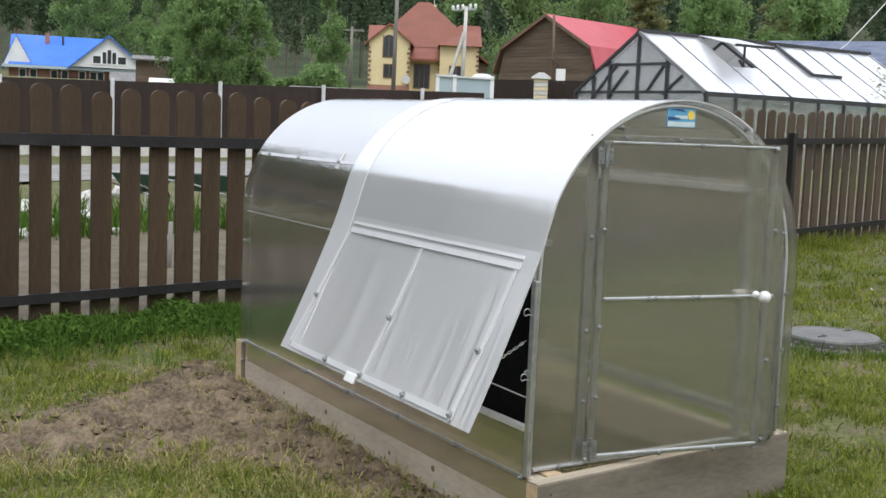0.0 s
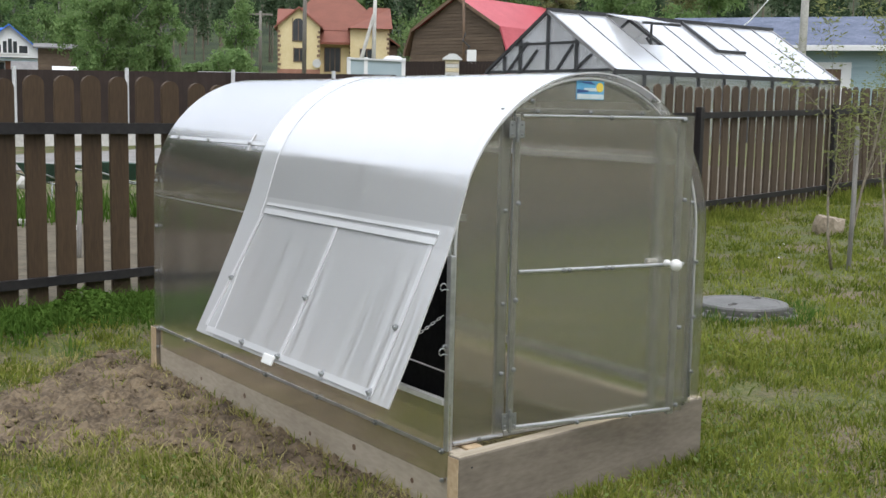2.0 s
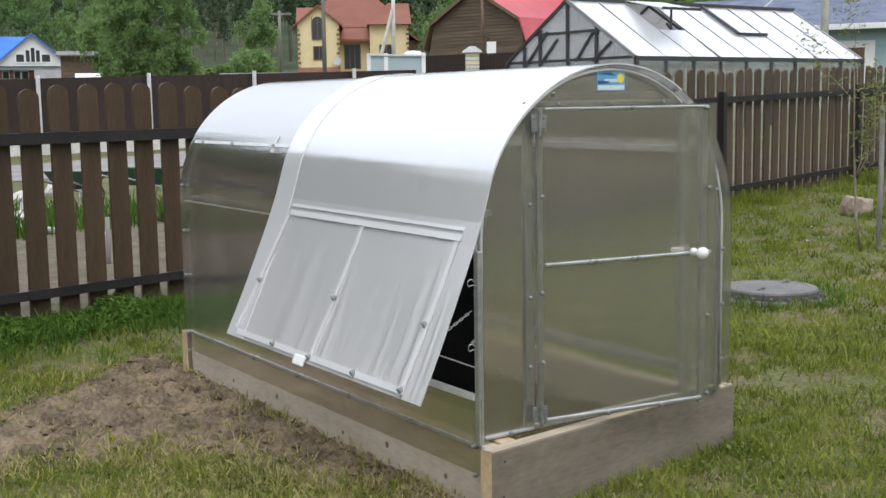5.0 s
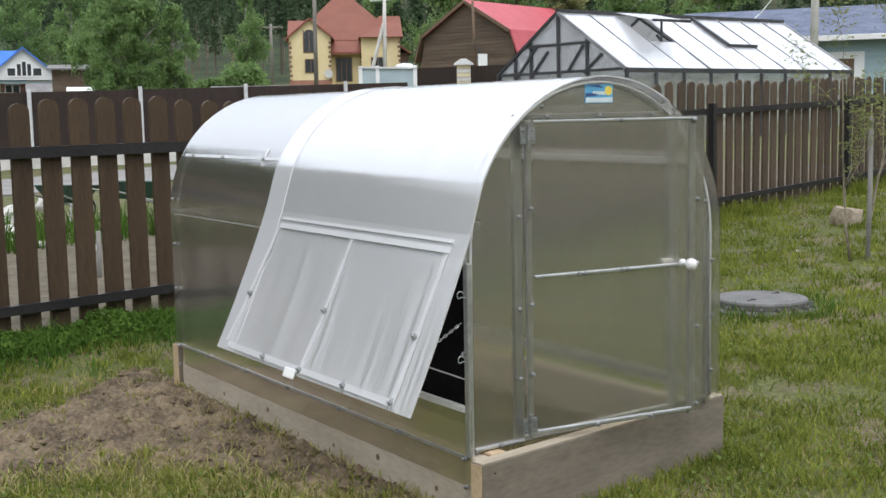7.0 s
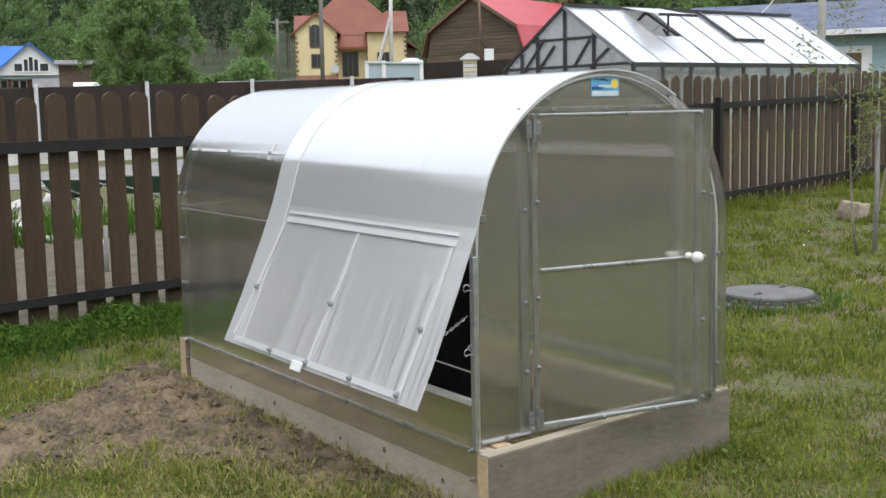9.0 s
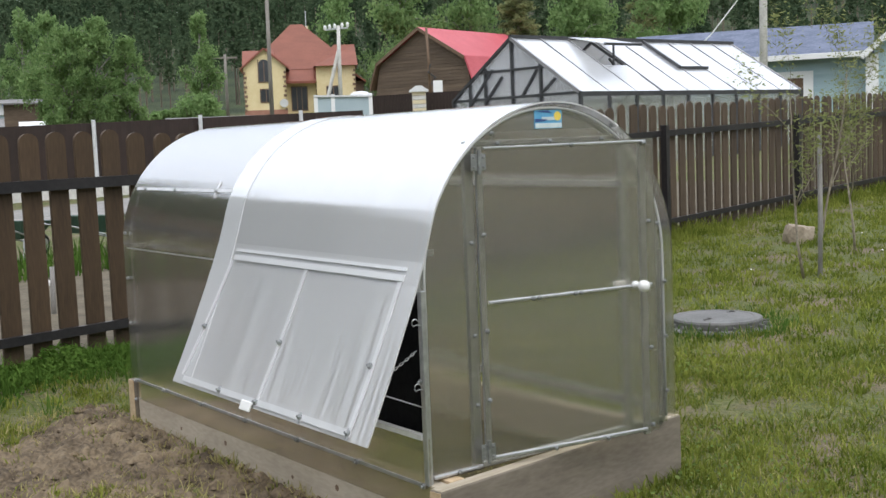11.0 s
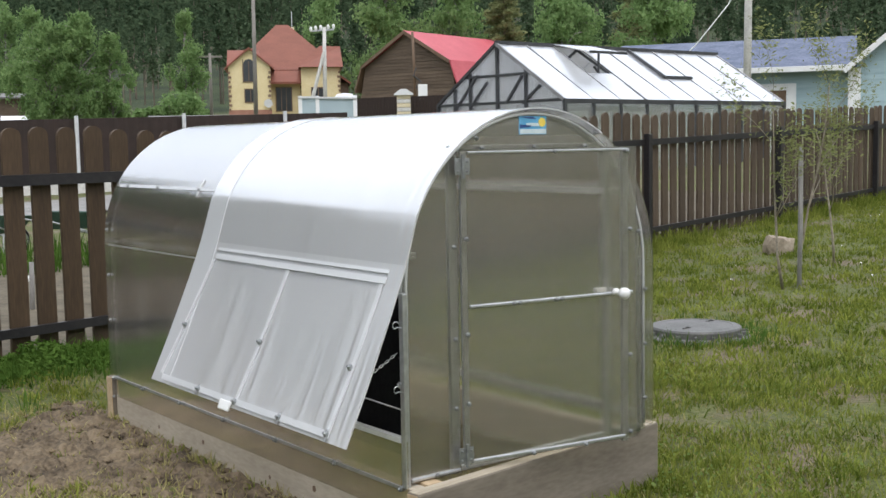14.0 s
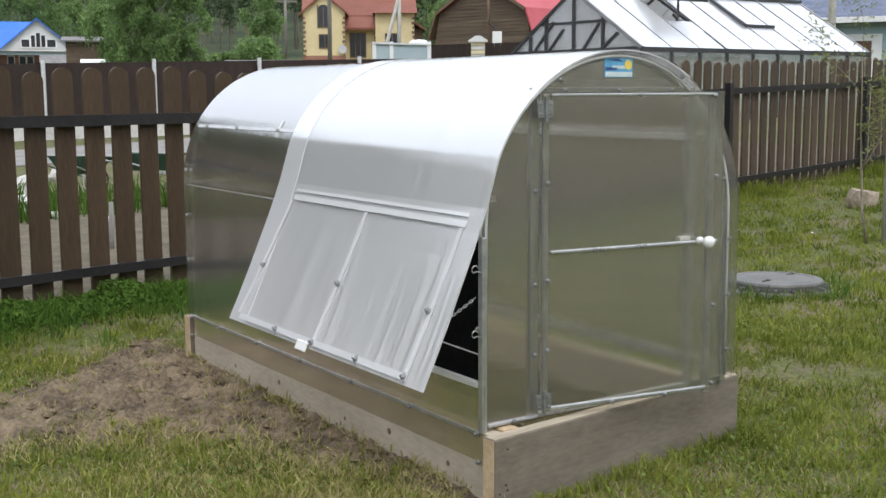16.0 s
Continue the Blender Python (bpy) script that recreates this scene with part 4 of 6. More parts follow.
knob_profile = [(0, 0.0, 0.013), (0, -0.006, 0.014), (0, -0.012, 0.009), (0, -0.024, 0.008), (0, -0.030, 0.013), (0, -0.036, 0.0185), (0, -0.044, 0.021), (0, -0.052, 0.0195), (0, -0.058, 0.014), (0, -0.061, 0.004)]
dpart("knob", tube([(0.505, y - 0.01, 0.440) for _, y, _ in knob_profile], [0.82 * r for *_, r in knob_profile], 20), M_WHITE, "round white plastic door knob", True)
dpart("knob_plate", box(0.450, 0.006, 0.438, 0.488, 0.024, 0.452, 0.004), M_WHITE)


def hinge(z):
    bm = box(-0.024, -0.015, z - 0.022, -0.004, -0.0122, z + 0.022, 0.001)
    box(0.004, -0.015, z - 0.022, 0.022, -0.0122, z + 0.022, 0.001, bm)
    tube([(0, -0.017, z - 0.032), (0, -0.017, z + 0.032)], 0.005, 8, bm)
    h = dpart("hinge", bm, M_BOLT)
    for x, dz in ((-0.015, 0.013), (-0.015, -0.013), (0.014, 0.013), (0.014, -0.013)):
        o = new("screw", BOLT)
        o.parent = h
        o.matrix_local = pose(x, -0.0155, z + dz, 90, 0, 0) @ Matrix.Scale(0.55, 4)


hinge(0.03)
hinge(0.815)

# printed badge on the gable top
badge = part("badge", box(0.410, -0.0070, 1.098, 0.512, -0.0050, 1.149), M_STK, house, "small sky-blue printed badge with a yellow sun")
part("badge_band", box(0.412, -0.0082, 1.100, 0.510, -0.0072, 1.113), M_STK_W, badge)
part("badge_band", box(0.436, -0.0082, 1.121, 0.485, -0.0072, 1.130), M_STK_W, badge)
part("badge_stroke", prism([(0.412, 1.116), (0.450, 1.119), (0.455, 1.123), (0.412, 1.126)], -0.0084, -0.0073), M_STK_D, badge)
part("badge_stroke", prism([(0.414, 1.146), (0.46, 1.148), (0.475, 1.140), (0.44, 1.143)], -0.0084, -0.0073), M_STK_D, badge)
part("badge_sun", tube([(0.495, -0.0072, 1.132), (0.495, -0.0086, 1.132)], 0.013, 18), M_STK_Y, badge)

# ---------- picket fence ----------
FA = math.degrees(math.atan(0.213))
fence = thing("picket_fence", "dark brown picket fence with rounded tops and black rails", "fence")


def picket_mesh(h, mat, w=0.098, t=0.02):
    n = 8
    out = [(-w / 2, 0), (w / 2, 0), (w / 2, h - w * 0.45)] + [(w / 2 * math.cos(a), h - w * 0.45 + w * 0.45 * math.sin(a)) for a in (math.pi * k / n for k in range(1, n))] + [(-w / 2, h - w * 0.45)]
    bm = prism(out, -t / 2, t / 2)
    me = bpy.data.meshes.new("picket")
    bm.to_mesh(me)
    bm.free()
    me.materials.append(mat)
    return me


PICKETS = [picket_mesh(1.20 + d, M_PICKET) for d in (-0.012, 0.0, 0.012)]
OLD_PICKETS = [picket_mesh(1.20 + d, M_PICKET_OLD) for d in (-0.012, 0.0, 0.012)]
rng3 = random.Random(3)
x = -0.5415 - 24 * 0.1536
while x < 21:
    ob = new("picket", rng3.choice(PICKETS if x < 1.2 else OLD_PICKETS))
    ob.parent = fence
    y = fence_y(x)
    ob.matrix_world = pose(x, y, gz(x, y) - 0.015 + rng3.uniform(-0.008, 0.008), rng3.uniform(-0.5, 0.5), rng3.uniform(-0.5, 0.5), FA) @ Matrix.Diagonal((1.05, 1, 1, 1))
    x += (0.1536 if x < 3.4 else 0.164) + rng3.uniform(-0.003, 0.003)
post_x = [-4.4, -1.7, 1.05, 3.5, 6.05, 8.75, 11.56, 14.3, 17.1, 19.9]
for x in post_x:
    y = fence_y(x) - 0.062
    ob = part("post", box(-0.03, -0.03, -0.3, 0.03, 0.03, 1.0, 0.004), M_RAIL, fence)
    ob.matrix_world = pose(x, y, gz(x, y), 0, 0, FA)
for a, b in zip(post_x, post_x[1:]):
    for z, s in ((0.925, 0.056), (0.165 if a < 3 else 0.13, 0.046)):
        pa, pb = (a, fence_y(a) - 0.03, gz(a, fence_y(a)) + z), (b, fence_y(b) - 0.03, gz(b, fence_y(b)) + z)
        part("rail", bar(pa, pb, 0.032, s), M_RAIL, fence)

# ---------- things on the lawn ----------


def lathe(profile, sides=40):
    """A solid turned about z from (radius, height) pairs."""
    bm = bmesh.new()
    rings = [[bm.verts.new((r * math.cos(2 * math.pi * k / sides), r * math.sin(2 * math.pi * k / sides), z)) for k in range(sides)] for r, z in profile]
    for a, b in zip(rings, rings[1:]):
        for k in range(sides):
            bm.faces.new((a[k], a[(k + 1) % sides], b[(k + 1) % sides], b[k]))
    bm.faces.new(rings[-1])
    bm.faces.new(rings[0][::-1])
    return bm


hz = gz(*HATCH)
hatch = thing("septic_hatch", "round grey plastic septic tank hatch in the lawn", "hatch", pose(HATCH[0], HATCH[1], hz - 0.026))
part("collar", lathe([(0.285, -0.05), (0.285, 0.022), (0.275, 0.030), (0.235, 0.034), (0.228, 0.028), (0.222, -0.05)]), M_HATCH, hatch)
part("cover", lathe([(0.232, 0.0), (0.236, 0.064), (0.230, 0.074), (0.19, 0.079), (0.186, 0.076), (0.05, 0.081)]), M_HATCH, hatch)
for k in range(18):
    a = 2 * math.pi * k / 18
    part("rib", box(0.238, -0.006, 0.02, 0.272, 0.006, 0.052, 0.002, m=Matrix.Rotation(a, 4, 'Z')), M_HATCH, hatch)
for sx_, sy_ in ((0.14, 0.02), (-0.13, -0.05)):
    part("grip", tube([(sx_ - 0.03, sy_, 0.077), (sx_, sy_, 0.085), (sx_ + 0.03, sy_, 0.077)], 0.006, 6), M_HATCH, hatch)

bm = bmesh.new()
bmesh.ops.create_icosphere(bm, subdivisions=2, radius=1)
for v in bm.verts:
    k = 1 + 0.34 * noise.noise(v.co * 1.6 + Vector((4, 1, 2))) + 0.10 * noise.noise(v.co * 4)
    v.co = Vector((round(v.co.x * 0.9 * k, 3) * 0.145, v.co.y * 0.11 * k, max(min(v.co.z, 0.55), -0.6) * 0.15 * k))
rock = mesh_ob("boulder", bm, M_STONE)
rx, ry = 6.22, 3.38
rock.matrix_world = pose(rx, ry, gz(rx, ry) + 0.05, 4, 8, -20)
tagged(rock, "pale beige granite boulder lying on the lawn", "rock")


def sapling(base, height, seed, lean=(0, 0), stems=3, leaves=260, label="young leafing willow sapling"):
    r = random.Random(seed)
    ob = thing("sapling", label, "sapling", pose(base[0], base[1], gz(*base) - 0.02))
    bm, tips = bmesh.new(), []

    def grow(p, d, ln, rad, depth):
        pts, rr = [p.copy()], [rad]
        n = 5
        for k in range(n):
            d = (d + Vector((r.uniform(-0.18, 0.18), r.uniform(-0.18, 0.18), 0.06))).normalized()
            p = p + d * ln / n
            pts.append(p.copy())
            rr.append(rad * (1 - 0.72 * (k + 1) / n))
            if depth < 2 and k > 0:
                for _ in range(1 if depth else r.choice((1, 1, 2))):
                    a = r.uniform(0, 6.28)
                    grow(p.copy(), (d + Vector((math.cos(a), math.sin(a), r.uniform(0.1, 0.5))) * 0.8).normalized(), ln * r.uniform(0.28, 0.5), rr[-1] * 0.6, depth + 1)
            if depth or k > 2:
                tips.append((p.copy(), d.copy()))
        tube(pts, rr, 6, bm)

    grow(Vector((0, 0, 0)), Vector((lean[0], lean[1], 1)).normalized(), height, 0.011, 0)
    part("trunk", bm, M_BARK, ob, "thin grey-brown branching stem", True)
    V, F = [], []
    for k in range(leaves):
        p, d = r.choice(tips)
        c = p + Vector((r.gauss(0, 0.035), r.gauss(0, 0.035), r.gauss(0, 0.035)))
        u = Vector((r.gauss(0, 1), r.gauss(0, 1), r.gauss(0, 1) + 0.4)).normalized()
        s = u.orthogonal().normalized()
        ln, w = r.uniform(0.020, 0.050), r.uniform(0.004, 0.009)
        V += [tuple(c), tuple(c + u * ln * 0.5 + s * w), tuple(c + u * ln), tuple(c + u * ln * 0.5 - s * w)]
        F.append((4 * k, 4 * k + 1, 4 * k + 2, 4 * k + 3))
    c = raw_mesh("crown", V, F, M_BUD, ob)
    tagged(c, "sparse yellow-green spring leaves")
    return ob


sapling((4.66, 2.20), 1.20, 11, (-0.12, 0.08), leaves=1100)
sapling((4.70, 2.10), 1.35, 12, (0.10, -0.03), leaves=1200, label="young leafing willow tied to a grey stake")
sapling((5.84, 2.60), 1.05, 13, (0.05, -0.02), leaves=700)
sx0, sy0 = 4.68, 2.09
stake = mesh_ob("stake", tube([(0, 0, -0.2), (0.012, 0, 0.45), (0.05, 0.03, 0.92)], [0.017, 0.016, 0.015], 8), M_STAKE, True)
stake.matrix_world = pose(sx0, sy0, gz(sx0, sy0))
tagged(stake, "grey weathered wooden stake holding a sapling", "stake")


def barrow(px, py, turn, seed):
    ob = thing("wheelbarrow", "dark green wheelbarrow standing in the garden beyond the fence", "wheelbarrow", pose(px, py, gz(px, py), 0, 0, turn) @ Matrix.Scale(0.62, 4))
    bm = bmesh.new()
    lo = [bm.verts.new(p) for p in ((-0.28, -0.18, 0.36), (0.3, -0.16, 0.34), (0.3, 0.16, 0.34), (-0.28, 0.18, 0.36))]
    hi = [bm.verts.new(p) for p in ((-0.45, -0.32, 0.66), (0.52, -0.30, 0.60), (0.52, 0.30, 0.60), (-0.45, 0.32, 0.66))]
    bm.faces.new(lo[::-1])
    for k in range(4):
        bm.faces.new((lo[k], lo[(k + 1) % 4], hi[(k + 1) % 4], hi[k]))
    tub = part("tub", bm, M_BARROW, ob)
    md = tub.modifiers.new("wall", 'SOLIDIFY')
    md.thickness = 0.012
    for s in (-1, 1):
        part("handle", tube([(0.62, s * 0.05, 0.2), (0.1, s * 0.2, 0.33), (-0.8, s * 0.28, 0.58)], 0.016, 8), M_ZINC, ob)
        part("leg", tube([(-0.25, s * 0.22, 0.36), (-0.32, s * 0.24, 0.0)], 0.014, 8), M_ZINC, ob)
    wheel = part("wheel", tube([(0.62, -0.04, 0.19), (0.62, 0.04, 0.19)], 0.11, 18), M_ZINC, ob)
    part("tyre", tube([(0.62 + 0.15 * math.cos(2 * math.pi * k / 20), 0, 0.19 + 0.15 * math.sin(2 * math.pi * k / 20)) for k in range(21)], 0.04, 8), M_RUBBER, wheel, smooth=True)
    return ob


barrow(2.5, 9.4, 15, 1)
barrow(1.85, 9.6, 40, 2)


def stone(px, py, size, seed):
    r = random.Random(seed)
    bm = bmesh.new()
    bmesh.ops.create_icosphere(bm, subdivisions=2, radius=1)
    off = Vector((seed * 1.7, seed * 0.6, 2))
    for v in bm.verts:
        k = 1 + 0.4 * noise.noise(v.co * 1.4 + off)
        v.co = Vector((v.co.x * k, v.co.y * k * 0.8, max(v.co.z, -0.5) * k * 0.6)) * size
    ob = mesh_ob("stone", bm, M_CONC)
    ob.matrix_world = pose(px, py, gz(px, py) + 0.26 * size, 0, 0, r.uniform(0, 180))
    tagged(ob, "pale rough stone lying in the garden beyond the fence", "stone", "stones beyond the fence")


for px, py, size, seed in ((1.0, 8.5, 0.16, 1), (0.97, 7.6, 0.09, 2), (1.5, 10.4, 0.20, 3), (0.55, 8.1, 0.13, 4), (0.2, 7.5, 0.10, 5), (-0.3, 8.6, 0.17, 6), (-0.8, 7.7, 0.12, 7), (0.7, 9.6, 0.19, 8), (2.2, 11.6, 0.18, 9), (-1.2, 8.8, 0.16, 10), (1.25, 7.0, 0.07, 11)):
    stone(px, py, size, seed)
peg = mesh_ob("wooden_peg", tube([(0, 0, -0.1), (0.01, 0, 0.33)], [0.018, 0.016], 8), M_STAKE, True)
peg.matrix_world = pose(0.76, 5.33, gz(0.76, 5.33))
tagged(peg, "pale weathered wooden peg in the garden bed", "peg")

# ---------- neighbours beyond ----------


def facing(px, py, pz, az):
    """A pose with x to the viewer's right and y away, for a place seen at that bearing from +y."""
    return pose(px, py, pz, 0, 0, -az)


# brown sheet fence on a concrete plinth
nf = thing("sheet_fence", "dark brown profiled metal fence on a pale concrete plinth", "fence")
na, nb = Vector((-6.0, 25.2, 0)), Vector((12.6, 19.58, 0))
nd = (nb - na).normalized()
ln = (nb - na).length
pan = 0
V, F = [], []
k = 0
s = 0.0
while s < ln:
    off = 0.0 if (int(s / 0.1) % 2) else 0.025
    p = na + nd * s
    zb = 0.28 + 0.012 * s
    q = nd.cross(Vector((0, 0, 1))) * -off
    V += [(p.x + q.x, p.y + q.y, zb), (p.x + q.x, p.y + q.y, 1.50 + 0.015 * s)]
    if k:
        F.append((2 * k - 2, 2 * k, 2 * k + 1, 2 * k - 1))
    k += 1
    s += 0.1
pob = raw_mesh("panel", V, F, M_NFENCE, nf)
md = pob.modifiers.new("gauge", 'SOLIDIFY')
md.thickness = 0.004
part("plinth", bar(na + Vector((0, 0, 0.12)), nb + Vector((0, 0, 0.30)), 0.25, 0.40), M_CONC, nf)
for s in np.arange(0.35, ln, 2.2):
    p = na + nd * s + nd.cross(Vector((0, 0, 1))) * 0.06
    part("post", tube([(p.x, p.y, 0.0), (p.x, p.y, 1.56 + 0.015 * s)], 0.045, 8), M_ALU, nf)

# low slate roof of a shed behind the greenhouse
ls = thing("low_shed", "low shed with a grey slate roof and pale edge boards", "shed", facing(12.4, 24.2, 0.16, 28))
part("wall", box(-2.3, 0.2, -0.4, 2.3, 3.0, 1.40), M_POLEWOOD, ls)
part("roof", prism([(-0.2, 1.42), (3.2, 1.72), (3.2, 1.80), (-0.2, 1.50)], -2.6, 2.6, 'x'), M_GREY_ROOF, ls)
part("edge_board", box(-2.65, -0.26, 1.40, 2.65, -0.22, 1.53, 0.01), M_WHITE_WALL, ls)

# blue kiosk, brick gate post and dark fence
kb = thing("metal_kiosk", "pale blue metal kiosk with white corner posts", "kiosk", facing(23.7, 38.2, 1.12, 32))
part("body", box(-1.12, 0, -0.4, 1.12, 1.5, 1.86, 0.02), M_KIOSK, kb)
for xx in (-1.12, -0.42, 1.12):
    part("corner_post", box(xx - 0.08, -0.05, -0.4, xx + 0.08, 0.05, 1.95, 0.01), M_TRIM, kb)
part("roof", prism([(-1.2, 1.86), (1.2, 1.80), (1.2, 1.86), (-1.2, 1.94)], -0.08, 1.6), M_ALU, kb)
part("cap", lathe([(0.45, 1.84), (0.42, 1.95), (0.3, 2.05), (0.08, 2.08)], 20), M_WHITE_WALL, kb).location = (0.72, 0.9, 0)
df = thing("dark_fence", "dark brown board fence along the street", "fence")
da, db = Vector((27.3, 42.9, 0)), Vector((30.8, 35.2, 0))
for k in range(52):
    p = da.lerp(db, k / 51)
    ob = part("board", box(-0.075, -0.012, 0, 0.075, 0.012, 2.6 - 0.008 * k), M_NFENCE, df) if k == 0 else new("board", first.data)
    first = ob if k == 0 else first
    ob.parent = df
    ob.matrix_world = pose(p.x, p.y, 0.55, 0, 0, math.degrees(math.atan2(db.y - da.y, db.x - da.x)))
gp = thing("gate_pillar", "pale brick gate pillar with a white cap", "pillar", facing(27.9, 38.7, 0.65, 35.6))
for k in range(14):
    part("brick_course", box(-0.30, -0.30, k * 0.18, 0.30, 0.30, k * 0.18 + 0.165, 0.012), M_QUOIN_L if k % 2 else M_CONC, gp)
part("cap", prism([(-0.42, 2.50), (0.42, 2.50), (0.42, 2.56), (0.12, 2.76), (-0.12, 2.76), (-0.42, 2.56)], -0.4, 0.4), M_WHITE_WALL, gp)


def window(parent, x0, z0, x1, z1, y, frame_mat, arched=False, bars=1):
    """A framed window let into a wall that faces -y at y."""
    if arched:
        n = 8
        cx, w = (x0 + x1) / 2, (x1 - x0) / 2
        out = [(x0, z0), (x1, z0)] + [(cx + w * math.cos(math.pi * k / n), z1 - w * 0.8 + w * 0.8 * math.sin(math.pi * k / n)) for k in range(n + 1)]
        win = part("window", prism(out, y - 0.03, y + 0.12), M_DARKWIN, parent)
    else:
        win = part("window", box(x0, y - 0.03, z0, x1, y + 0.12, z1), M_DARKWIN, parent)
    f = 0.09
    for a in ((x0 - f, z0 - f, x0, z1), (x1, z0 - f, x1 + f, z1), (x0, z0 - f, x1, z0)) + (() if arched else ((x0 - f, z1, x1 + f, z1 + f),)):
        part("frame", box(a[0], y - 0.08, a[1], a[2], y + 0.05, a[3]), frame_mat, win)
    for k in range(bars):
        xm = x0 + (x1 - x0) * (k + 1) / (bars + 1)
        part("mullion", box(xm - 0.04, y - 0.06, z0, xm + 0.04, y + 0.02, z1 - (0.2 if arched else 0)), frame_mat, win)
    return win


def gable_roof(parent, x0, x1, xm, z0, zt, y0, y1, mat, over=0.35, t=0.18, name="roof"):
    """Two roof slopes whose ridge runs along y."""
    k = (zt - z0) / (xm - x0)
    k2 = (zt - z0) / (x1 - xm)
    out = [(x0 - over, z0 - over * k), (xm, zt), (x1 + over, z0 - over * k2), (x1 + over, z0 - over * k2 + t), (xm, zt + t), (x0 - over, z0 - over * k + t)]
    return part(name, prism(out, y0 - over, y1), mat, parent)


# yellow brick house with a brick-red hipped roof
U = 0.0563
yh = thing("yellow_house", "two-storey yellow brick house with a brick-red hipped roof", "house", facing(55.77, 97.14, 4.4, 30))
part("wall", prism([(-97 * U, -2), (-25 * U, -2), (-25 * U, 77 * U), (-61 * U, 107 * U), (-97 * U, 77 * U)], 0, 8), M_YELLOW, yh)
part("wall", box(28 * U, 0.6, -2, 96 * U, 8, 77 * U), M_YELLOW, yh)
part("wall", box(-30 * U, 2.2, -2, 32 * U, 8.5, 64 * U), M_YELLOW, yh)
gable_roof(yh, -97 * U, -25 * U, -61 * U, 77 * U, 107 * U, 0, 7, M_ROOF_RED)
bm = bmesh.new()
e = [bm.verts.new(p) for p in ((-98 * U, 2.6, 74 * U), (101 * U, 2.6, 74 * U), (101 * U, 12, 74 * U), (-98 * U, 12, 74 * U))]
r2 = [bm.verts.new(p) for p in ((-14 * U, 6.6, 160 * U), (8 * U, 6.6, 160 * U))]
for f in ((e[0], e[1], r2[1], r2[0]), (e[1], e[2], r2[1]), (e[2], e[3], r2[0], r2[1]), (e[3], e[0], r2[0]), (e[3], e[2], e[1], e[0])):
    bm.faces.new(f)
roof = part("roof", bm, M_ROOF_RED, yh)
part("wing_roof", prism([(0.5, 76 * U), (3.2, 110 * U), (5.9, 76 * U)], -100 * U, -45 * U, 'x'), M_ROOF_RED, yh)
part("chimney", box(14 * U, 6.4, 120 * U, 19 * U, 6.9, 156 * U), M_QUOIN_L, roof)
part("aerial", tube([(15 * U, 6.6, 150 * U), (15 * U, 6.6, 184 * U)], 0.05, 6), M_ZINC, roof)
bm = prism([(1.2, 52 * U), (5.2, 112 * U), (5.2, 108 * U), (1.2, 48 * U)], -29 * U, 33 * U, 'x')
part("porch_roof", bm, M_ROOF_RED, yh)
bm = bmesh.new()
e = [bm.verts.new(p) for p in ((24 * U, 0.0, 76 * U), (101 * U, 0.0, 76 * U), (101 * U, 5, 76 * U), (24 * U, 5, 76 * U))]
r2 = [bm.verts.new(p) for p in ((62 * U, 2.8, 116 * U), (99 * U, 3.4, 116 * U))]
for f in ((e[0], e[1], r2[1], r2[0]), (e[1], e[2], r2[1]), (e[2], e[3], r2[0], r2[1]), (e[3], e[0], r2[0]), (e[3], e[2], e[1], e[0])):
    bm.faces.new(f)
part("wing_roof", bm, M_ROOF_RED, yh)
part("lean_to_roof", prism([(94 * U, 66 * U), (116 * U, 50 * U), (116 * U, 47 * U), (94 * U, 62 * U)], 2, 8), M_ROOF_RED, yh)
part("lean_to_wall", box(94 * U, 2.5, -2, 112 * U, 8, 50 * U), M_LOG, yh)
window(yh, -71 * U, 52 * U, -53 * U, 90 * U, 0, M_FRAME_BR, True)
window(yh, -69 * U, 17 * U, -51 * U, 38 * U, 0, M_FRAME_BR)
window(yh, 46 * U, 18 * U, 68 * U, 40 * U, 0.6, M_FRAME_BR)
window(yh, -16 * U, 2 * U, 10 * U, 42 * U, 2.2, M_FRAME_BR, False, 2)
part("plinth", box(-98 * U, -0.06, -2, -24 * U, 0.0, 3 * U), M_BRICK_RED, yh)
part("dish", lathe([(0.02, -0.08), (0.3, 0.0), (0.42, 0.1)], 16), M_WHITE_WALL, yh).matrix_local = pose(-30 * U, -0.25, 14 * U, 100, 0, 0)
for cx, cy, top_ in ((-97, -0.05, 77), (-25, -0.05, 77), (27, 2.1, 60), (96, 0.55, 77)):
    for k in range(int(top_ / 8)):
        w = 5.0 if k % 2 else 3.2
        part("quoin", box((cx - w) * U if cx in (-25, 96) else cx * U - 0.03, cy - 0.04, (k * 8 + 1) * U, cx * U + 0.03 if cx in (-25, 96) else (cx + w) * U, cy + 0.1, (k * 8 + 5.2) * U), M_QUOIN, yh)

# plank barn with a faded red roof
U = 0.0514
bn = thing("plank_barn", "weathered brown plank barn with a faded red gambrel roof", "barn", facing(59.9, 82.5, 4.9, 36) @ pose(0, 0, 0, 0, 0, -38))
hw, kn, kz, ap = 5.6, 4.9, 62 * U, 118 * U
part("wall", prism([(-hw, -2), (hw, -2), (kn, kz), (0, ap), (-kn, kz)], 0.05, 15), M_LOG, bn)
zrow = -0.2
while zrow < ap - 0.3:
    half = (hw + (kn - hw) * max(zrow, 0) / kz if zrow < kz else kn * (ap - zrow - 0.30) / (ap - kz)) - 0.05
    if half > 0.2:
        part("plank", box(-half, -0.02 - 0.02 * (int(zrow * 7) % 2), zrow, half, 0.05, zrow + 0.27), M_LOG, bn)
    zrow += 0.30
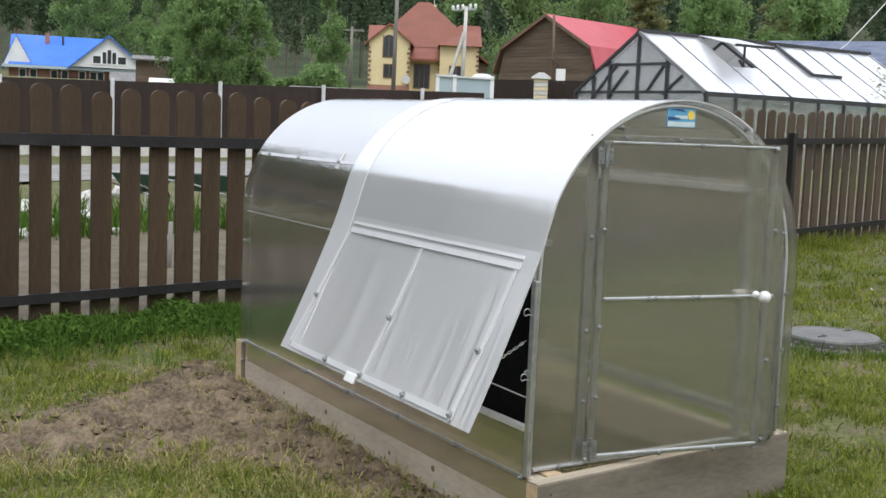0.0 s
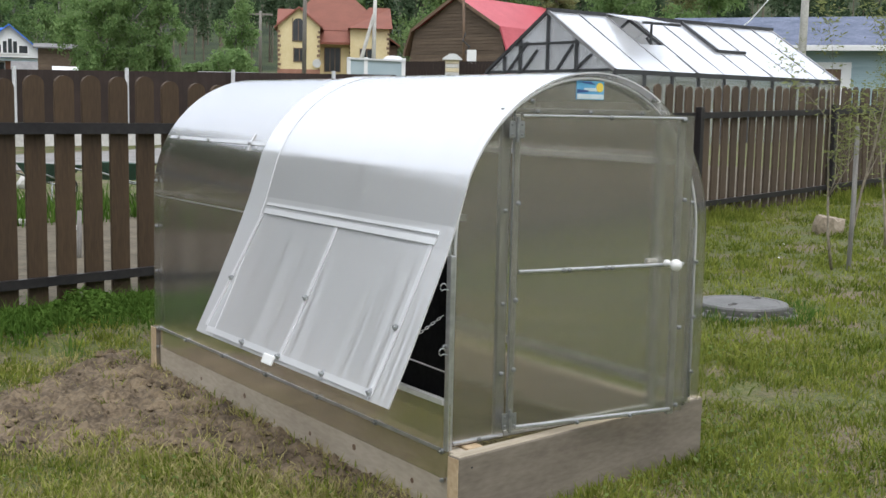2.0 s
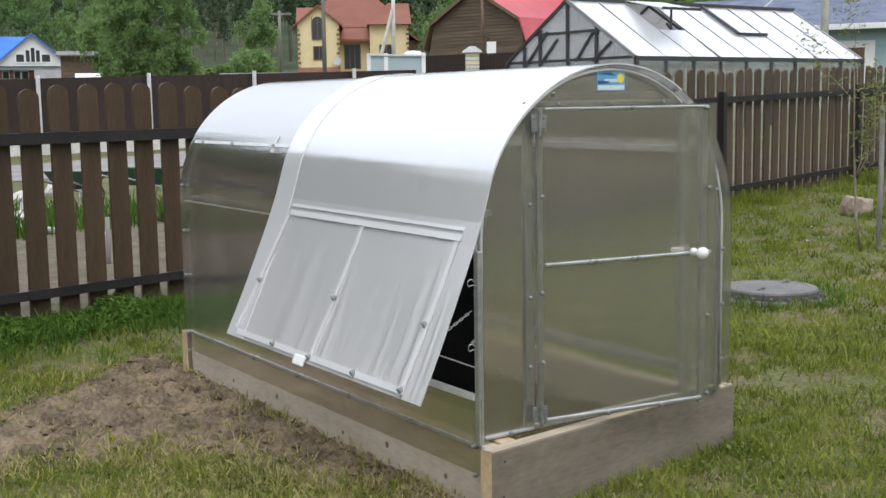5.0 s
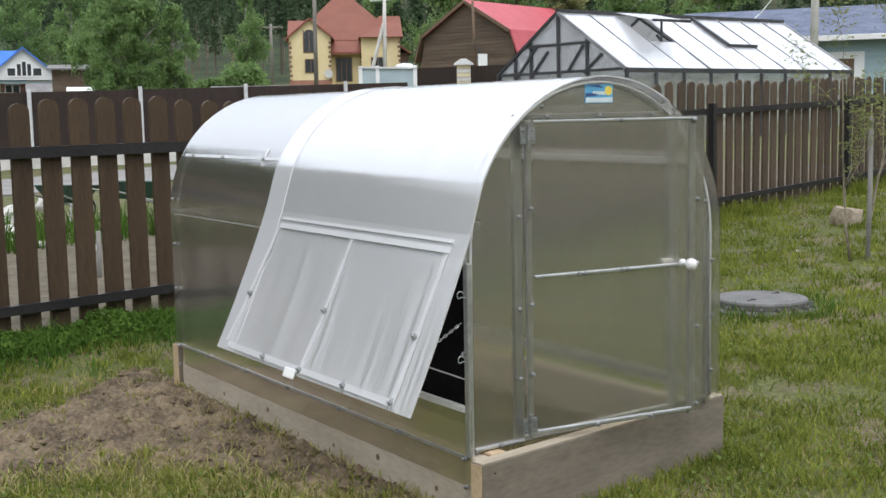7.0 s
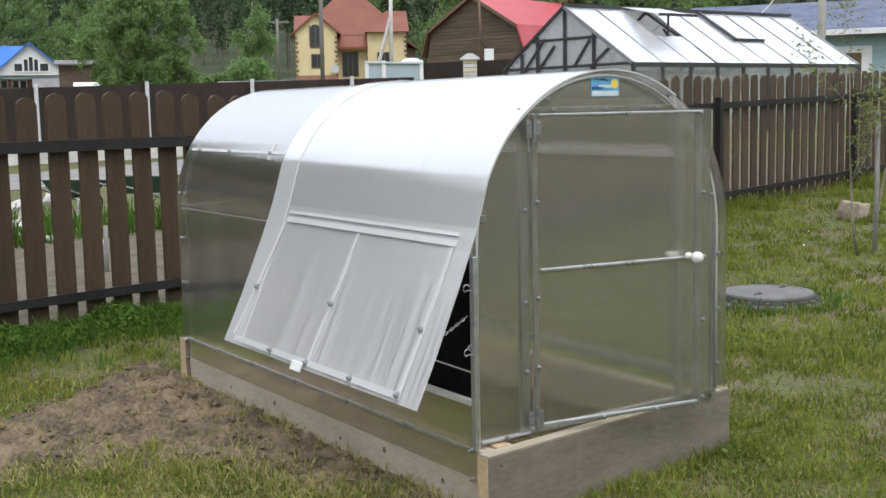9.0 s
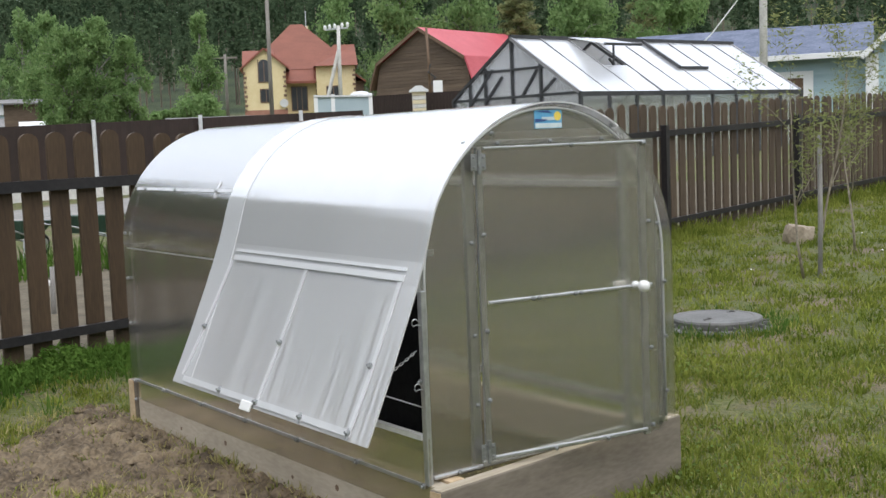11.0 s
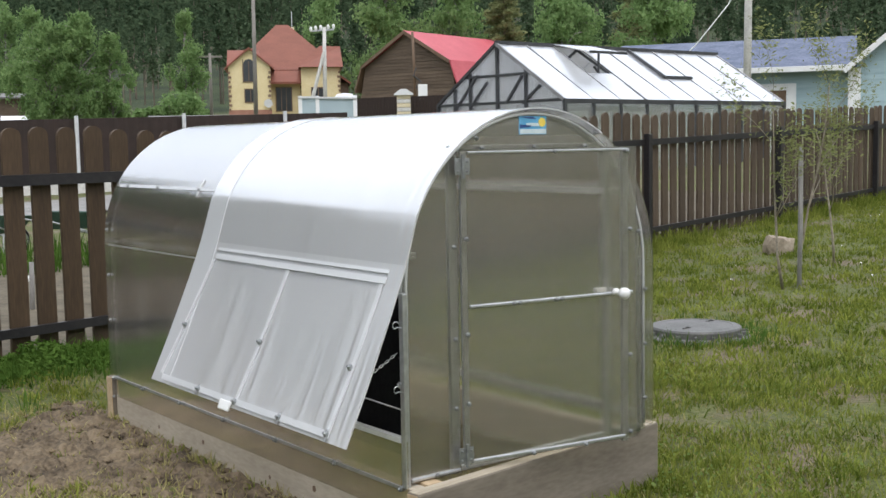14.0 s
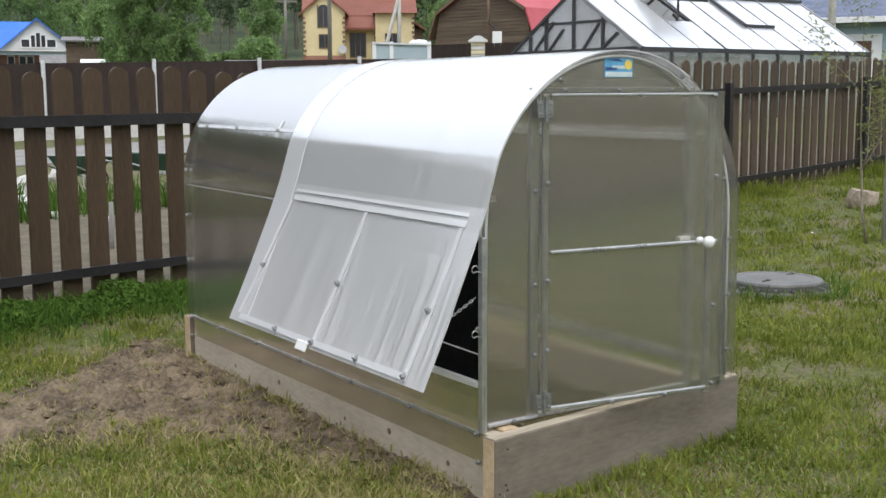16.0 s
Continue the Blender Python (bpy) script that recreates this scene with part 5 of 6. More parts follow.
for s in (-1, 1):
    part("roof", prism([(0, ap), (s * (kn + 0.1), kz), (s * (kn + 0.1), kz + 0.15), (0, ap + 0.15)], -0.4, 15.3), M_ROOF_PINK, bn)
    part("lower_roof", prism([(s * (kn + 0.1), kz), (s * (hw + 0.25), 0.9), (s * (hw + 0.40), 0.95), (s * (kn + 0.2), kz + 0.14)], -0.4, 15.3), M_ROOF_PINK if s > 0 else M_FRAME_BR, bn)
    part("bargeboard", bar((0, -0.42, ap), (s * (kn + 0.1), -0.42, kz), 0.06, 0.28), M_FRAME_BR, bn)

# blue-roofed house
U = 0.0563
bh = thing("blue_roofed_house", "white and brick house under a bright blue metal roof", "house", facing(25.47, 109.35, 2.9, 13.7))
part("wall", box(-112 * U, 1.5, -2, 88 * U, 9, 36 * U), M_BRICK_RED, bh)
part("roof", prism([(0.6, 33 * U), (5.4, 86 * U), (10.2, 33 * U), (10.2, 36 * U), (5.4, 89 * U), (0.6, 36 * U)], -112 * U, 52 * U, 'x'), M_BLUE_ROOF, bh)
part("gable_wall", prism([(-14 * U, 36 * U), (108 * U, 36 * U), (47 * U, 88 * U)], 0.2, 6), M_WHITE_WALL, bh)
gable_roof(bh, -14 * U, 108 * U, 47 * U, 36 * U, 88 * U, 0.1, 6, M_BLUE_ROOF, 0.3, 0.12, "gable_roof")
part("gable_wall", prism([(-120 * U, 34 * U), (-74 * U, 34 * U), (-100 * U, 82 * U)], 0.9, 4), M_WHITE_WALL, bh)
gable_roof(bh, -120 * U, -74 * U, -100 * U, 34 * U, 82 * U, 1.0, 5, M_BLUE_ROOF, 0.15, 0.1, "gable_roof")
for a, b, h in ((22, 34, 55), (37, 43, 62), (45, 51, 66), (53, 59, 62), (62, 75, 55)):
    window(bh, a * U, 43 * U, b * U, h * U, 0.2, M_TRIM, False, 0)
for a in (-95, -78, -45, -28, 0, 18, 30):
    window(bh, a * U, 8 * U, (a + 9) * U, 28 * U, 1.5, M_TRIM, False, 0)
part("eave_board", box(-122 * U, 0.5, 30 * U, 106 * U, 0.7, 35 * U), M_KIOSK, bh)
part("chimney", box(-56 * U, 4.0, 60 * U, -49 * U, 4.6, 92 * U), M_BRICK_RED, bh)
part("flue", tube([(-27 * U, 4.0, 58 * U), (-27 * U, 4.0, 88 * U)], 0.1, 8), M_DARKFRAME, bh)
gr = thing("grey_outbuilding", "low outbuilding with a plain grey roof", "outbuilding", facing(24.5, 88.0, 2.6, 15.6))
part("wall", box(-2.0, 0.3, -2, 2.2, 4, 0.3), M_POLEWOOD, gr)
part("roof", prism([(0, 0.25), (3.6, 1.35), (3.6, 1.45), (0, 0.35)], -1.9, 2.3, 'x'), M_GREY_ROOF, gr)
wr = thing("white_roof_shed", "small shed with a bright white roof", "shed", facing(21.5, 72.0, 2.35, 17.4))
part("wall", box(-1.3, 0.2, -2, 1.3, 2.5, 0.35), M_LOG, wr)
part("roof", prism([(0, 0.3), (2.6, 0.85), (2.6, 0.93), (0, 0.38)], -0.7, 1.3, 'x'), M_TRIM, wr)
part("upper_wall", box(-1.6, 4, -2, 0.8, 7, 2.2), M_LOG, wr)
part("upper_roof", prism([(3.6, 2.1), (7.4, 2.5), (7.4, 2.6), (3.6, 2.2)], -1.9, 1.1, 'x'), M_GREY_ROOF, wr)

# large greenhouse with an opal roof
bg = thing("large_greenhouse", "large greenhouse with dark frame and white opal roof panels", "greenhouse", pose(16.38, 18.85, 0, 0, 0, 1.1))
HW, ZE, ZR, LG, NB = 2.28, 2.00, 3.40, 8.25, 9
for i in range(NB):
    x0, x1 = LG * i / NB + 0.025, LG * (i + 1) / NB - 0.025
    for s in (-1, 1):
        opened = s < 0 and i == 2
        part("roof_panel", prism([(0 if not opened else s * HW * 0.52, ZR if not opened else ZR - 0.52 * (ZR - ZE)), (s * HW, ZE), (s * HW, ZE + 0.02), (0 if not opened else s * HW * 0.52, (ZR if not opened else ZR - 0.52 * (ZR - ZE)) + 0.02)], x0, x1, 'x'), M_GH_ROOF, bg)
vent = part("roof_vent", prism([(-0.02, ZR + 0.05), (-HW * 0.56, ZR - 0.22), (-HW * 0.56, ZR - 0.20), (-0.02, ZR + 0.07)], LG * 2 / NB, LG * 3.4 / NB, 'x'), M_GH_ROOF, bg, "propped-open white roof vent")
part("vent_frame", bar((LG * 2 / NB, -HW * 0.57, ZR - 0.21), (LG * 3.4 / NB, -HW * 0.57, ZR - 0.21), 0.06, 0.06), M_DARKFRAME, vent)
part("vent_stay", bar((LG * 2.5 / NB, -HW * 0.5, ZR - 0.2), (LG * 2.5 / NB, -HW * 0.5, ZR - 0.75), 0.04, 0.04, up=(0, 1, 0)), M_DARKFRAME, vent)
part("vent_edge", bar((LG * 4.9 / NB, -0.1, ZR + 0.0), (LG * 4.9 / NB, -HW * 0.58, ZR - 0.74), 0.06, 0.07), M_DARKFRAME, bg)
part("vent_edge", bar((LG * 4.9 / NB, -HW * 0.58, ZR - 0.76), (LG * 6.1 / NB, -HW * 0.58, ZR - 0.76), 0.06, 0.07), M_DARKFRAME, bg)
part("ridge", bar((-0.05, 0, ZR + 0.04), (LG + 0.05, 0, ZR + 0.04), 0.10, 0.08), M_DARKFRAME, bg)
for s in (-1, 1):
    part("eave_rail", bar((-0.05, s * HW, ZE - 0.04), (LG + 0.05, s * HW, ZE - 0.04), 0.08, 0.10), M_DARKFRAME, bg)
    for xx in (0, LG):
        part("gable_rafter", bar((xx - 0.03, 0, ZR), (xx - 0.03, s * HW, ZE), 0.06, 0.075), M_DARKFRAME if s > 0 else M_GLAZEBAR, bg)
    for i in range(NB + 1):
        part("wall_post", bar((LG * i / NB, s * HW, 0.0), (LG * i / NB, s * HW, ZE - 0.05), 0.07, 0.07, up=(0, 1, 0)), M_DARKFRAME, bg)
        if i < NB:
            part("wall_panel", box(LG * i / NB + 0.04, s * HW - 0.01, 0.2, LG * (i + 1) / NB - 0.04, s * HW + 0.01, ZE - 0.1), M_GH_WALL, bg)
    for i in range(1, NB):
        part("glazing_bar", bar((LG * i / NB, s * 0.03, ZR + 0.01), (LG * i / NB, s * HW, ZE + 0.01), 0.030, 0.028), M_GLAZEBAR, bg)
for yy in (-1.0, 0.0, 1.0, 1.6):
    part("gable_post", bar((0, yy, 0), (0, yy, ZR - (ZR - ZE) * abs(yy) / HW - 0.03), 0.07, 0.07, up=(0, 1, 0)), M_DARKFRAME, bg)
for z in (1.0, 2.0, 2.65):
    h = HW if z <= ZE else HW * (ZR - z) / (ZR - ZE)
    part("gable_bar", bar((0, -h, z), (0, h, z), 0.06, 0.06), M_DARKFRAME, bg)
for ya, za, yb, zb in ((1.70, 1.75, 0.70, 2.70), (1.0, 1.9, 0.35, 2.5), (-0.35, 2.0, -0.9, 2.6), (-0.9, 1.95, -1.5, 2.35)):
    part("gable_brace", bar((-0.02, ya, za), (-0.02, yb, zb), 0.05, 0.06), M_DARKFRAME, bg)
for xa in (2.7, 5.5):
    for s in (-1, 1):
        part("inner_brace", bar((xa, s * HW, ZE), (xa, 0, ZR - 0.05), 0.05, 0.06), M_DARKFRAME, bg)
        part("inner_brace", bar((xa, s * HW, 1.2), (xa, s * 0.6, ZR - 0.5), 0.05, 0.05), M_DARKFRAME, bg)
part("gable_panel", prism([(-HW + 0.05, 0.2), (HW - 0.05, 0.2), (HW - 0.05, ZE), (0, ZR - 0.05), (-HW + 0.05, ZE)], 0.02, 0.04, 'x'), M_GH_GABLE, bg)
part("gable_panel", prism([(-HW + 0.05, 0.2), (HW - 0.05, 0.2), (HW - 0.05, ZE), (0, ZR - 0.05), (-HW + 0.05, ZE)], LG - 0.04, LG - 0.02, 'x'), M_GH_WALL, bg)

for ob in bg.children:
    if "panel" in ob.name or ob.name.startswith("roof_vent"):
        ob.visible_shadow = False

# light-blue house with a shingle roof
U = 0.022
lb = thing("light_blue_house", "light blue clapboard house with white trim and blue-grey shingle roof", "house", facing(36.1, 22.0, 0.6, 57))
part("wall", box(-300 * U, 0.4, -1, 0, 7, 3.0), M_LB_WALL, lb)
for k in range(14):
    part("siding_board", prism([(0.38, 0.1 + k * 0.2), (0.40, 0.31 + k * 0.2), (0.42, 0.31 + k * 0.2), (0.42, 0.1 + k * 0.2)], -300 * U, 0, 'x'), M_LB_WALL, lb)
    part("siding_board", prism([(-0.04, 0.1 + k * 0.2), (-0.02, 0.31 + k * 0.2), (0.02, 0.31 + k * 0.2), (0.02, 0.1 + k * 0.2)], 0.1, 113 * U, 'x'), M_LB_WALL, lb)
part("wing_wall", prism([(0, -1), (115 * U, -1), (115 * U, 3.0), (58 * U, 4.15), (0, 3.0)], 0, 6), M_LB_WALL, lb)
part("roof", prism([(-0.2, 2.88), (4.0, 4.25), (8.0, 2.88), (8.0, 3.02), (4.0, 4.40), (-0.2, 3.02)], -420 * U, 0.1, 'x'), M_LB_ROOF, lb)
gable_roof(lb, 0, 115 * U, 58 * U, 3.0, 4.15, -0.05, 6, M_LB_ROOF, 0.3, 0.1, "wing_roof")
for s, xe in ((-1, -0.35), (1, 115 * U + 0.35)):
    part("bargeboard", bar((58 * U, -0.42, 4.17), (xe, -0.42, 2.80), 0.05, 0.20), M_TRIM, lb)
part("fascia", box(-420 * U, -0.26, 2.84, -0.35, -0.20, 3.04, 0.01), M_TRIM, lb)
part("corner_board", box(-0.2, -0.07, -0.5, 0.24, -0.03, 2.9), M_TRIM, lb)
part("corner_board", box(115 * U - 0.16, -0.07, -0.5, 115 * U + 0.02, -0.03, 2.9), M_TRIM, lb)
dwin = part("doorway", box(-148 * U, 0.34, -0.5, -108 * U, 0.42, 2.20), M_FRAME_BR, lb, "brown door framed in white")
for a, b, z0, z1 in ((-156, -148, -0.5, 2.45), (-108, -92, -0.5, 2.45), (-150, -106, 2.2, 2.45)):
    part("door_trim", box(a * U, 0.30, z0, b * U, 0.36, z1), M_TRIM, dwin)
part("lamp_dome", lathe([(0.02, 0.0), (0.14, 0.05), (0.17, 0.16), (0.12, 0.26), (0.02, 0.3)], 14), M_WHITE_WALL, lb).matrix_local = pose(115 * U + 0.3, -0.1, 2.3)
sd = thing("dark_shed", "dark timber shed with a grey roof behind the blue house", "shed", facing(44.0, 21.5, 1.0, 62))
part("wall", box(-2.2, 0, -1, 4, 4, 3.0), M_RAIL, sd)
part("roof", prism([(-2.6, 4.55), (-0.6, 4.75), (0.3, 3.5), (0.0, 3.3), (-0.7, 4.5), (-2.6, 4.3)], -0.3, 4.2), M_GREY_ROOF, sd)
part("post", box(-0.4, -0.2, -1, -0.2, 0.0, 4.4), M_WHITE_WALL, sd)
part("wall_panel", box(-2.0, 0.6, 3.0, 0.2, 3.5, 4.4), M_POLEWOOD, sd)

# poles and cable


def pole(name, base, top_, r0, r1, mat, label):
    b, t = Vector(base), Vector(top_)
    ob = thing(name, label, "utility pole", Matrix.Translation((b.x, b.y, b.z - 1.5)))
    part("shaft", tube([(0, 0, 0), tuple((t - b) * 0.5 + Vector((0, 0, 1.5))), tuple(t - b + Vector((0, 0, 1.5)))], [r0, (r0 + r1) / 2, r1], 10), mat, ob, smooth=True)
    return ob, t - b + Vector((0, 0, 1.5))


pole("utility_pole", (36.49, 67.83, 3.5), (36.54, 67.8, 11.24), 0.16, 0.12, M_POLEWOOD, "tall grey timber utility pole")
tp, tt = pole("utility_pole", (38.33, 78.14, 4.4), (38.34, 78.14, 8.1), 0.13, 0.10, M_POLEWOOD, "timber pole with a single cross-arm")
part("cross_arm", bar(tt + Vector((-0.85, 0.35, -0.25)), tt + Vector((0.85, -0.35, -0.25)), 0.14, 0.14), M_POLEWOOD, tp)
ap_, at = pole("utility_pole", (39.5, 63.77, 3.9), (39.56, 63.73, 8.83), 0.15, 0.12, M_CONC, "braced concrete pole with white insulators")
part("brace", tube([tuple(Vector((38.4, 64.4, 2.5)) - ap_.location), tuple(at - Vector((0.1, 0, 1.7)))], [0.13, 0.11], 8), M_CONC, ap_)
part("cross_arm", bar(at + Vector((-0.75, 0.47, -0.25)), at + Vector((0.55, -0.34, -0.15)), 0.10, 0.10), M_ZINC, ap_)
for s, dz in ((-0.75, -0.10), (-0.48, -0.04), (-0.2, 0.0), (0.22, 0.04), (0.52, 0.07)):
    part("insulator", lathe([(0.03, -0.2), (0.08, -0.15), (0.11, 0.0), (0.08, 0.10), (0.03, 0.14)], 12), M_WHITE, ap_).location = at + Vector((s, -s * 0.62, dz))
pole("utility_pole", (31.5, 23.23, 2.2), (31.56, 23.16, 9.5), 0.145, 0.125, M_CONC, "smooth pale concrete pole behind the greenhouse")
mp_, mt = pole("utility_pole", (50.43, 68.43, 4.2), (50.31, 68.52, 9.4), 0.12, 0.10, M_FRAME_BR, "thin brown pole with a meter cabinet in front of the barn")
part("meter_cabinet", box(0.20, -0.5, 1.5, 0.90, -0.15, 2.6, 0.03, m=pose(0, 0, 0.15, 0, 0, -36)), M_TRIM, mp_, "white meter cabinet")
part("bracket", tube([(0, -0.1, 4.0), (-0.3, -0.2, 3.4), (0.25, -0.3, 3.0), (0.0, -0.1, 2.5)], 0.07, 6), M_DARKFRAME, mp_)
wire = mesh_ob("overhead_cable", tube([(31.5, 23.2, 7.0), (31.1, 23.7, 5.7), (30.4, 24.6, 4.3), (29.6, 25.6, 3.2)], 0.022, 6), M_TRIM)
tagged(wire, "pale overhead cable sloping down from a pole", "cable")

# ---------- trees ----------


def cloud(centres, radii, n, size, r):
    """Leaf quads scattered in the outer part of clumps."""
    centres, radii = np.asarray(centres), np.asarray(radii)
    k = r.choice(len(centres), n, p=radii ** 2 / (radii ** 2).sum())
    d = r.normal(size=(n, 3))
    d /= np.linalg.norm(d, axis=1, keepdims=True)
    c = centres[k] + d * (radii[k] * r.random(n) ** 0.4)[:, None] * (1, 1, 0.85)
    u = r.normal(size=(n, 3))
    u /= np.linalg.norm(u, axis=1, keepdims=True)
    w = np.cross(u, r.normal(size=(n, 3)))
    w /= np.linalg.norm(w, axis=1, keepdims=True)
    s = (size * r.uniform(0.5, 1.4, n))[:, None]
    V = np.stack([c - u * s, c + w * s * 0.55, c + u * s, c - w * s * 0.55], 1).reshape(-1, 3)
    return V, np.arange(4 * n).reshape(-1, 4)


def birch(px, py, height, wide, seed, leaves=5200, size=0.16, label="tall leafy birch with drooping light green crown"):
    r, rr = np.random.default_rng(seed), random.Random(seed)
    ob = thing("birch_tree", label, "tree", pose(px, py, gz(px, py) - 0.1), "birches before the hill")
    bm = bmesh.new()
    tube([(0, 0, 0), (0.05, 0.02, height * 0.35), (-0.05, 0.05, height * 0.7), (0, 0, height * 0.97)], [height * 0.022, height * 0.017, height * 0.009, 0.02], 8, bm)
    strands = []
    for k in range(46):
        f = rr.uniform(0.08, 0.96)
        z, a = height * f, rr.uniform(0, 6.28)
        reach = wide * min(1.0, (1.04 - f) * 2.1, 0.62 + f * 0.9) * rr.uniform(0.35, 1.0)
        tip = Vector((math.cos(a) * reach, math.sin(a) * reach, min(z + height * rr.uniform(0.0, 0.09), height)))
        mid = Vector((tip.x * 0.5, tip.y * 0.5, (z + tip.z) / 2 + 0.02 * height))
        root = Vector((0, 0, max(z - height * 0.08, 0.3)))
        tube([tuple(root), tuple(mid), tuple(tip)], [0.045, 0.03, 0.010], 5, bm)
        for q in (0.35, 0.6, 0.8, 0.95, 1.05):
            top_ = root.lerp(mid, q * 2) if q < 0.5 else mid.lerp(tip, q * 2 - 1)
            for _ in range(3):
                strands.append((top_.x + rr.gauss(0, 0.11) * wide, top_.y + rr.gauss(0, 0.11) * wide, top_.z + rr.gauss(0, 0.015) * height, height * rr.uniform(0.03, 0.14)))
    part("trunk", bm, M_BIRCH_BARK, ob, "pale birch trunk and limbs")
    # leaves hang along thin drooping twigs
    st = np.array(strands)
    k = r.choice(len(st), leaves)
    t = r.random(leaves)
    c = st[k, :3] + r.normal(size=(leaves, 3)) * wide * 0.05
    c[:, 2] -= st[k, 3] * t
    u = r.normal(size=(leaves, 3)) * (0.7, 0.7, 1.2)
    u /= np.linalg.norm(u, axis=1, keepdims=True)
    w = np.cross(u, r.normal(size=(leaves, 3)))
    w /= np.linalg.norm(w, axis=1, keepdims=True)
    s = (size * r.uniform(0.5, 1.3, leaves))[:, None]
    V = np.stack([c - u * s, c + w * s * 0.5, c + u * s, c - w * s * 0.5], 1).reshape(-1, 3)
    raw_mesh("crown", V, np.arange(4 * leaves).reshape(-1, 4), M_BIRCH, ob)
    return ob


birch(19.3, 53.8, 5.7, 1.55, 21, 15000, 0.085)
birch(17.9, 54.4, 5.2, 1.45, 22, 12000, 0.085)
birch(20.6, 53.4, 4.6, 1.25, 23, 10000, 0.085)
birch(30.3, 65.3, 7.1, 1.35, 25, 12000, 0.085)
birch(20.3, 63.8, 6.4, 1.9, 35, 10000, 0.10)
birch(27.0, 118.0, 11.5, 2.6, 38, 10000, 0.16)
birch(31.5, 119.5, 12.5, 3.0, 39, 11000, 0.16)
birch(36.5, 121.0, 12.0, 2.8, 40, 10000, 0.16)
birch(67.2, 95.9, 15.2, 4.9, 26, 13000, 0.22)
birch(74.0, 93.0, 14.0, 4.2, 27, 7000, 0.24)
birch(73.0, 117.0, 14.5, 4.4, 37, 7000, 0.24)
birch(61.5, 54.4, 10.4, 3.3, 28, 12000, 0.17)
birch(58.2, 60.5, 9.0, 2.2, 29, 7000, 0.17)
birch(60.4, 62.8, 10.8, 3.1, 30, 11000, 0.17)


def pine(px, py, height, seed):
    """A single pine with tiers of drooping boughs."""
    r, rr = np.random.default_rng(seed), random.Random(seed)
    ob = thing("pine_tree", "tall brownish-green pine with drooping boughs behind the barn", "tree", pose(px, py, gz(px, py) - 0.1))
    bm = bmesh.new()
    tube([(0, 0, 0), (0.1, 0, height * 0.5), (0, 0, height)], [height * 0.016, height * 0.011, 0.03], 8, bm)
    V = []
    for k in range(70):
        f = 0.22 + 0.77 * (k / 69) ** 0.9
        a, reach = k * 2.4 + rr.uniform(-0.4, 0.4), height * 0.30 * (1.03 - f) ** 0.7 * rr.uniform(0.6, 1.0)
        root = Vector((0, 0, height * f))
        tip = root + Vector((math.cos(a) * reach, math.sin(a) * reach, -0.10 * reach + rr.uniform(-0.3, 0.3)))
        tube([tuple(root), tuple(root.lerp(tip, 0.5) + Vector((0, 0, 0.12 * reach))), tuple(tip)], [0.07, 0.045, 0.015], 5, bm)
        n = 50 + int(42 * reach)
        t = 0.2 + 0.85 * r.random(n)
        c = np.array(root)[None] + (np.array(tip) - np.array(root))[None] * t[:, None] + r.normal(size=(n, 3)) * (0.26, 0.26, 0.16) * (0.5 + 0.25 * reach)
        u = r.normal(size=(n, 3)) * (1, 1, 0.5)
        u /= np.linalg.norm(u, axis=1, keepdims=True)
        w = np.cross(u, r.normal(size=(n, 3)))
        w /= np.linalg.norm(w, axis=1, keepdims=True)
        V.append(np.stack([c - u * 0.24, c + w * 0.09, c + u * 0.24, c - w * 0.09], 1).reshape(-1, 3))
    part("trunk", bm, M_PINE_BARK, ob, "reddish-brown pine trunk and boughs")
    V = np.concatenate(V)
    raw_mesh("crown", V, np.arange(len(V)).reshape(-1, 4), M_PINE_NEAR, ob)


pine(75.3, 87.0, 14.6, 61)
pine(84.0, 77.0, 15.5, 62)


def bush(px, py, h, w, seed, n=2200, size=0.12):
    r = np.random.default_rng(seed)
    ob = thing("bush", "dense rounded green bush on the slope", "bush", pose(px, py, gz(px, py) - 0.05), "bushes on the slope")
    cen = [(r.uniform(-w, w) * 0.6, r.uniform(-w, w) * 0.6, h * r.uniform(0.2, 0.7)) for _ in range(12)]
    bm = bmesh.new()
    for c in cen:
        tube([(0, 0, 0), c], [0.04, 0.015], 5, bm)
    part("stem", bm, M_BARK, ob)
    V, F = cloud(cen, [h * 0.33] * 12, n, size, r)
    raw_mesh("crown", V, F, M_BIRCH, ob)


for px, py, h, w, sd_ in ((28.0, 62.5, 2.2, 1.7, 41), (26.2, 62.0, 1.0, 1.3, 42), (38.5, 81.0, 1.0, 1.6, 45), (22.5, 62.0, 1.4, 1.8, 46)):
    bush(px, py, h, w, sd_)


